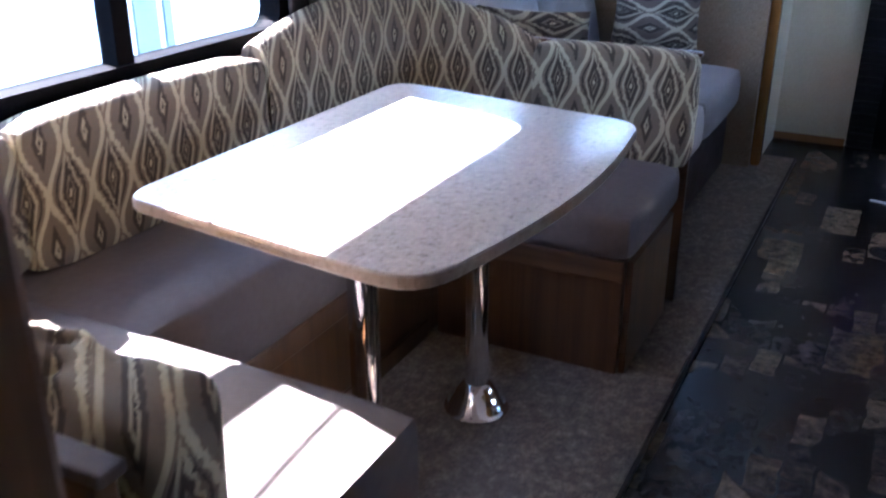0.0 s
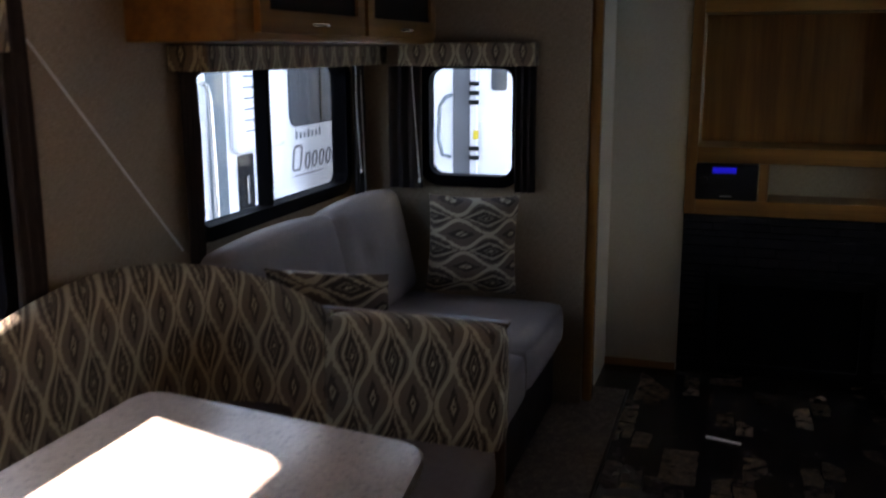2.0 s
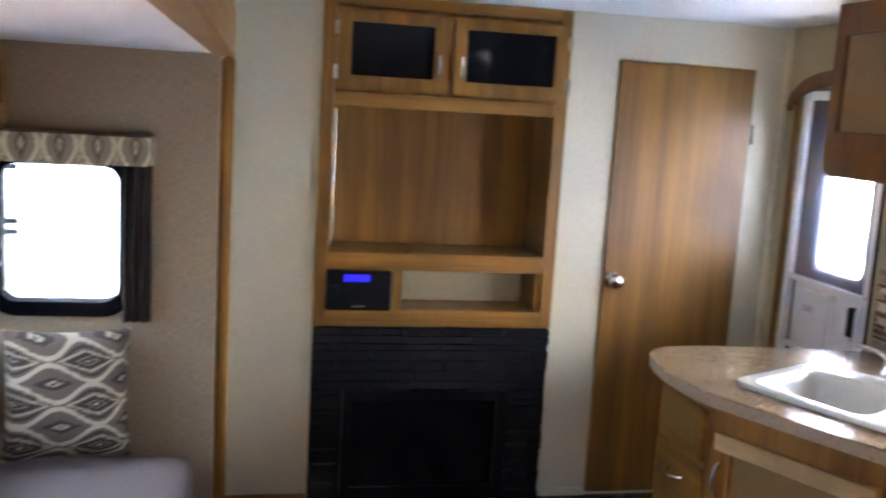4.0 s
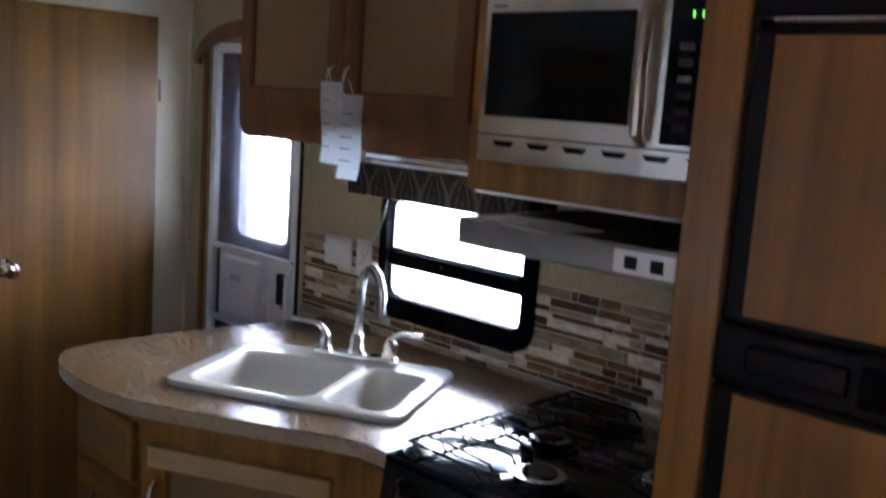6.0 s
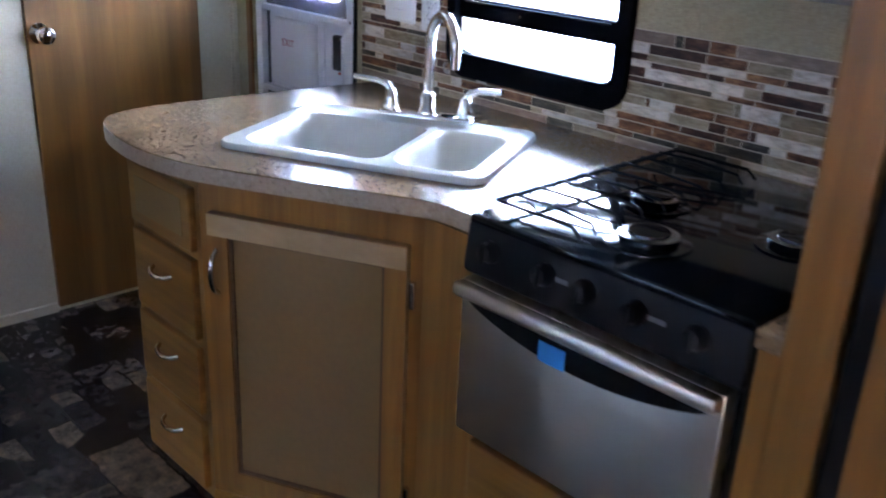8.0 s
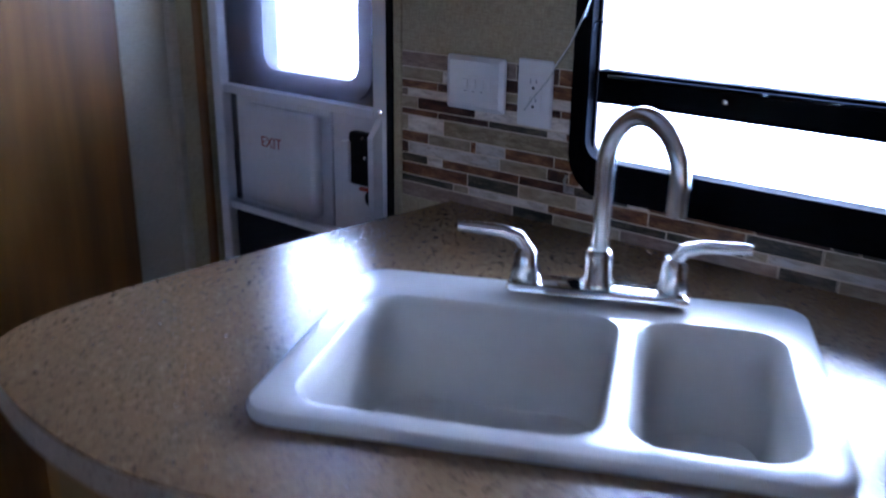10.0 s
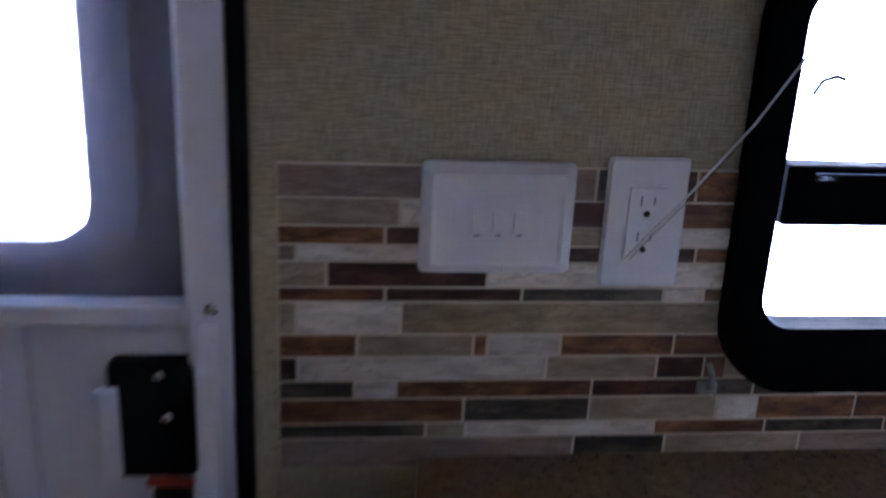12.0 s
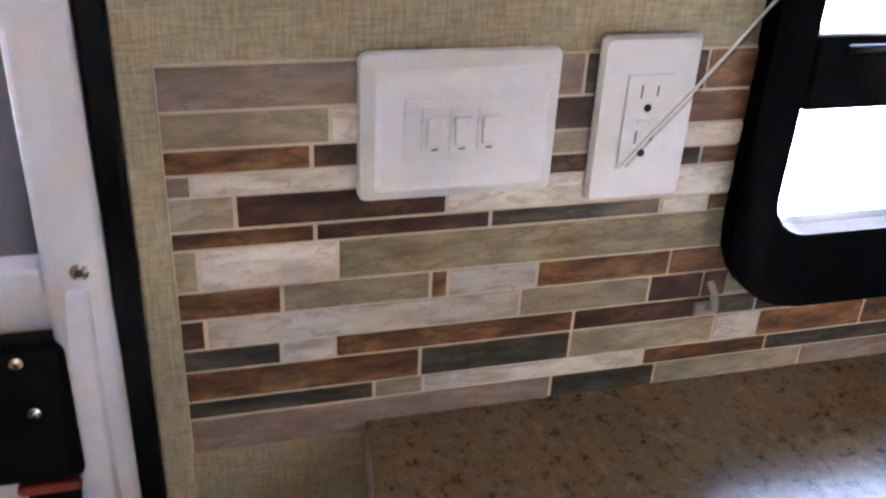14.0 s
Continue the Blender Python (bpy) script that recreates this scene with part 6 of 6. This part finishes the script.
# lettering shown as plain strokes
for k in range(8):
    w_, h_ = (0.20, 0.25) if k == 0 else (0.125, 0.165)
    u = 3.74 if k == 0 else 3.80 + k * 0.158
    lean = [(a + 0.22 * b, b) for a, b in rounded(w_, h_, 0.058)]
    core = [(a + 0.22 * b, b) for a, b in rounded(w_ - 0.075, h_ - 0.05, 0.024)]
    part("letter_shape", ring(shift(lean, u, 0.335 + h_ / 2), shift(core, u, 0.335 + h_ / 2), 0.001, 0.004, N), INKGREY, n1, "dark lettering shape")
for k in range(7):
    part("letter_bar", box(3.72 + k * 0.085, 3.76 + k * 0.085, 0.64, 0.70 + 0.02 * (k % 3 == 0), 0.001, 0.004, 0, N), VANGREY, n1, "small grey lettering stroke")
part("letter_line", box(3.64, 4.30, 0.285, 0.295, 0.001, 0.004, 0, N), INKGREY, n1)

n2 = trailer(-5.2, -1.2, 3.6, 6.2, 2.35, "white neighbouring trailer with a grab handle and dark seam")
Q = axes((1, 0, 0), (0, 0, 1), (0, -1, 0), (0, 3.6, 0))
part("dark_seam", box(-4.145, -3.985, -0.3, 2.2, 0.001, 0.01, 0, Q), VANDARK, n2, "dark entry gap")
part("door_post", box(-3.985, -3.925, -0.3, 2.2, 0.001, 0.03, 0.004, Q), ALU, n2)
for v in (1.18, 1.10, 1.02, 0.62, 0.54):
    part("hinge", box(-3.99, -3.90, v - 0.02, v + 0.02, 0.0305, 0.05, 0.004, Q), BLACK, n2)
part("grab_handle", tube([Q @ Vector(p) for p in ((-4.16, 1.08, 0.01), (-4.20, 1.06, 0.06), (-4.25, 0.98, 0.07), (-4.26, 0.70, 0.07), (-4.23, 0.56, 0.06), (-4.17, 0.54, 0.01))], 0.018, 10), VANGREY, n2, "long grab handle", True)
part("sticker", box(-3.955, -3.905, 0.70, 0.78, 0.0305, 0.032, 0, Q), material("yellow_sticker", (0.75, 0.55, 0.04), 0.5), n2, "yellow sticker")
part("door_window", prism(shift(rounded(0.14, 0.20, 0.03), -3.73, 1.22), 0.001, 0.01, Q), VANGLASS, n2)
part("door_panel", box(-3.88, -3.60, -0.2, 0.86, 0.001, 0.012, 0.004, Q), VANWHITE, n2)


# added glowing panel for the over-exposed lot beyond the kitchen; it lights the room
panel_glow = Net("daylight_panel", 1.0)
panel_glow.b.inputs["Base Color"].default_value = (0.8, 0.8, 0.8, 1)
panel_glow.b.inputs["Emission Color"].default_value = (0.35, 0.60, 1.0, 1)
panel_glow.b.inputs["Emission Strength"].default_value = 1.9
structure("backdrop", box(1.3, 1.35, -8.0, 4.0, -0.9, 2.05), panel_glow.m, "plain glowing panel added in place of the over-exposed lot outside")

# ---- stone pieces of the fireplace ----
BRICKS = {}


def piece(name, key, size, centre, mat, parent, bevel=0.0):
    """A small block that shares its mesh with its likes."""
    if key not in BRICKS:
        bm = box(-size[0] / 2, size[0] / 2, -size[1] / 2, size[1] / 2, -size[2] / 2, size[2] / 2, bevel, seg=1)
        me = bpy.data.meshes.new(name)
        bm.to_mesh(me)
        bm.free()
        me.materials.append(mat)
        BRICKS[key] = me
    ob = new(name, BRICKS[key])
    ob.parent = parent
    ob.location = Vector(centre) - ORIGIN[parent]
    return ob


rng = random.Random(7)
LENGTHS = (0.09, 0.13, 0.18, 0.24)
for a, b, v0, v1 in ((-1.948, -0.972, 0.485, 0.740), (-1.948, -1.835, 0.006, 0.484), (-1.125, -0.972, 0.006, 0.484)):
    v = v0
    while v < v1 - 0.012:
        h = min(rng.choice((0.026, 0.034, 0.044)), v1 - v)
        u = a
        while u < b - 0.004:
            w = min(rng.choice(LENGTHS), b - u)
            if b - u - w < 0.05:
                w = b - u
            d = rng.choice((0.018, 0.026, 0.034))
            piece("stone", ("s", round(w, 4), round(h, 4), d), (w - 0.003, d, h - 0.003), (u + w / 2, -0.004 - d / 2, v + h / 2), SLATE, fp, 0.003)
            u += w
        v += h

# ---- mosaic strips of the kitchen backsplash ----
splash = structure("backsplash", wall(K, 0.7455, 2.55, 0.8745, 1.160, -0.0025, [(1.15, 1.74, 0.965, 1.161)]), GROUT, "mosaic backsplash of brown, cream and slate strips in sand grout")
ROWS = (
    (0.0289, "m.1.0152 g.1.038 d.1.1038 b.1.170"),
    (0.0240, "t.8488 w.9300 d.1.080 b.1.180"),
    (0.0168, "b.8367 d.9300 t.1.070 w.1.180"),
    (0.0149, "m.7625 w.9200 d.1.070 d.1.1109 b.1.190"),
    (0.0235, "t.7878 d.9264 w.1.180"),
    (0.0134, "b.8380 d.9579 g.1.0861 w.1.1238 b.1.190"),
    (0.0309, "t.7625 w.8523 o.1.175"),
    (0.0217, "b.8148 t.9175 b.9302 w.9968 b.1.102 b.1.190"),
    (0.0232, "d.7635 w.9854 t.1.0887 d.1.1338 b.1.190"),
    (0.0180, "g.8130 w.8501 b.1.0296 d.1.1448 g.1.185"),
    (0.0251, "b.9121 g.1.0294 t.1.1517 w.1.1918 b.1.290"),
    (0.0150, "g.8783 t.9152 w.1.0938 b.1.203 g.1.3241"),
    (0.0305, "m.1.0176 g.1.1059 t.1.240"),
)
top = 1.1592
FIRST = 0.7465
for n_, (h, text) in enumerate(ROWS):
    z0, z1 = top - h + 0.0026, top
    top -= h
    tiles = [(t[0], float(t[2:] if t[1] == "." and t.count(".") == 2 else t[1:])) for t in text.split()]
    span = tiles[-1][1] - FIRST
    for sheet in range(6):
        start = FIRST
        for kind_, end in tiles:
            u0, u1 = sheet * span + start, sheet * span + end - 0.0030
            start = end
            spans = [(u0, u1)]
            if z1 > 0.966:
                spans = [(a, b) for a, b in ((u0, min(u1, 1.152)), (max(u0, 1.738), u1)) if b - a > 0.004]
            for a, b in spans:
                b = min(b, 2.548)
                lo = z0 if a < 0.80 else max(z0, 0.8855)
                if b - a > 0.004 and z1 - lo > 0.004:
                    piece("tile", (kind_, round(b - a, 4), round(z1 - lo, 4)), (0.0014, b - a, z1 - lo), (-0.0032, -(a + b) / 2, (lo + z1) / 2), MOSAIC[kind_], splash)
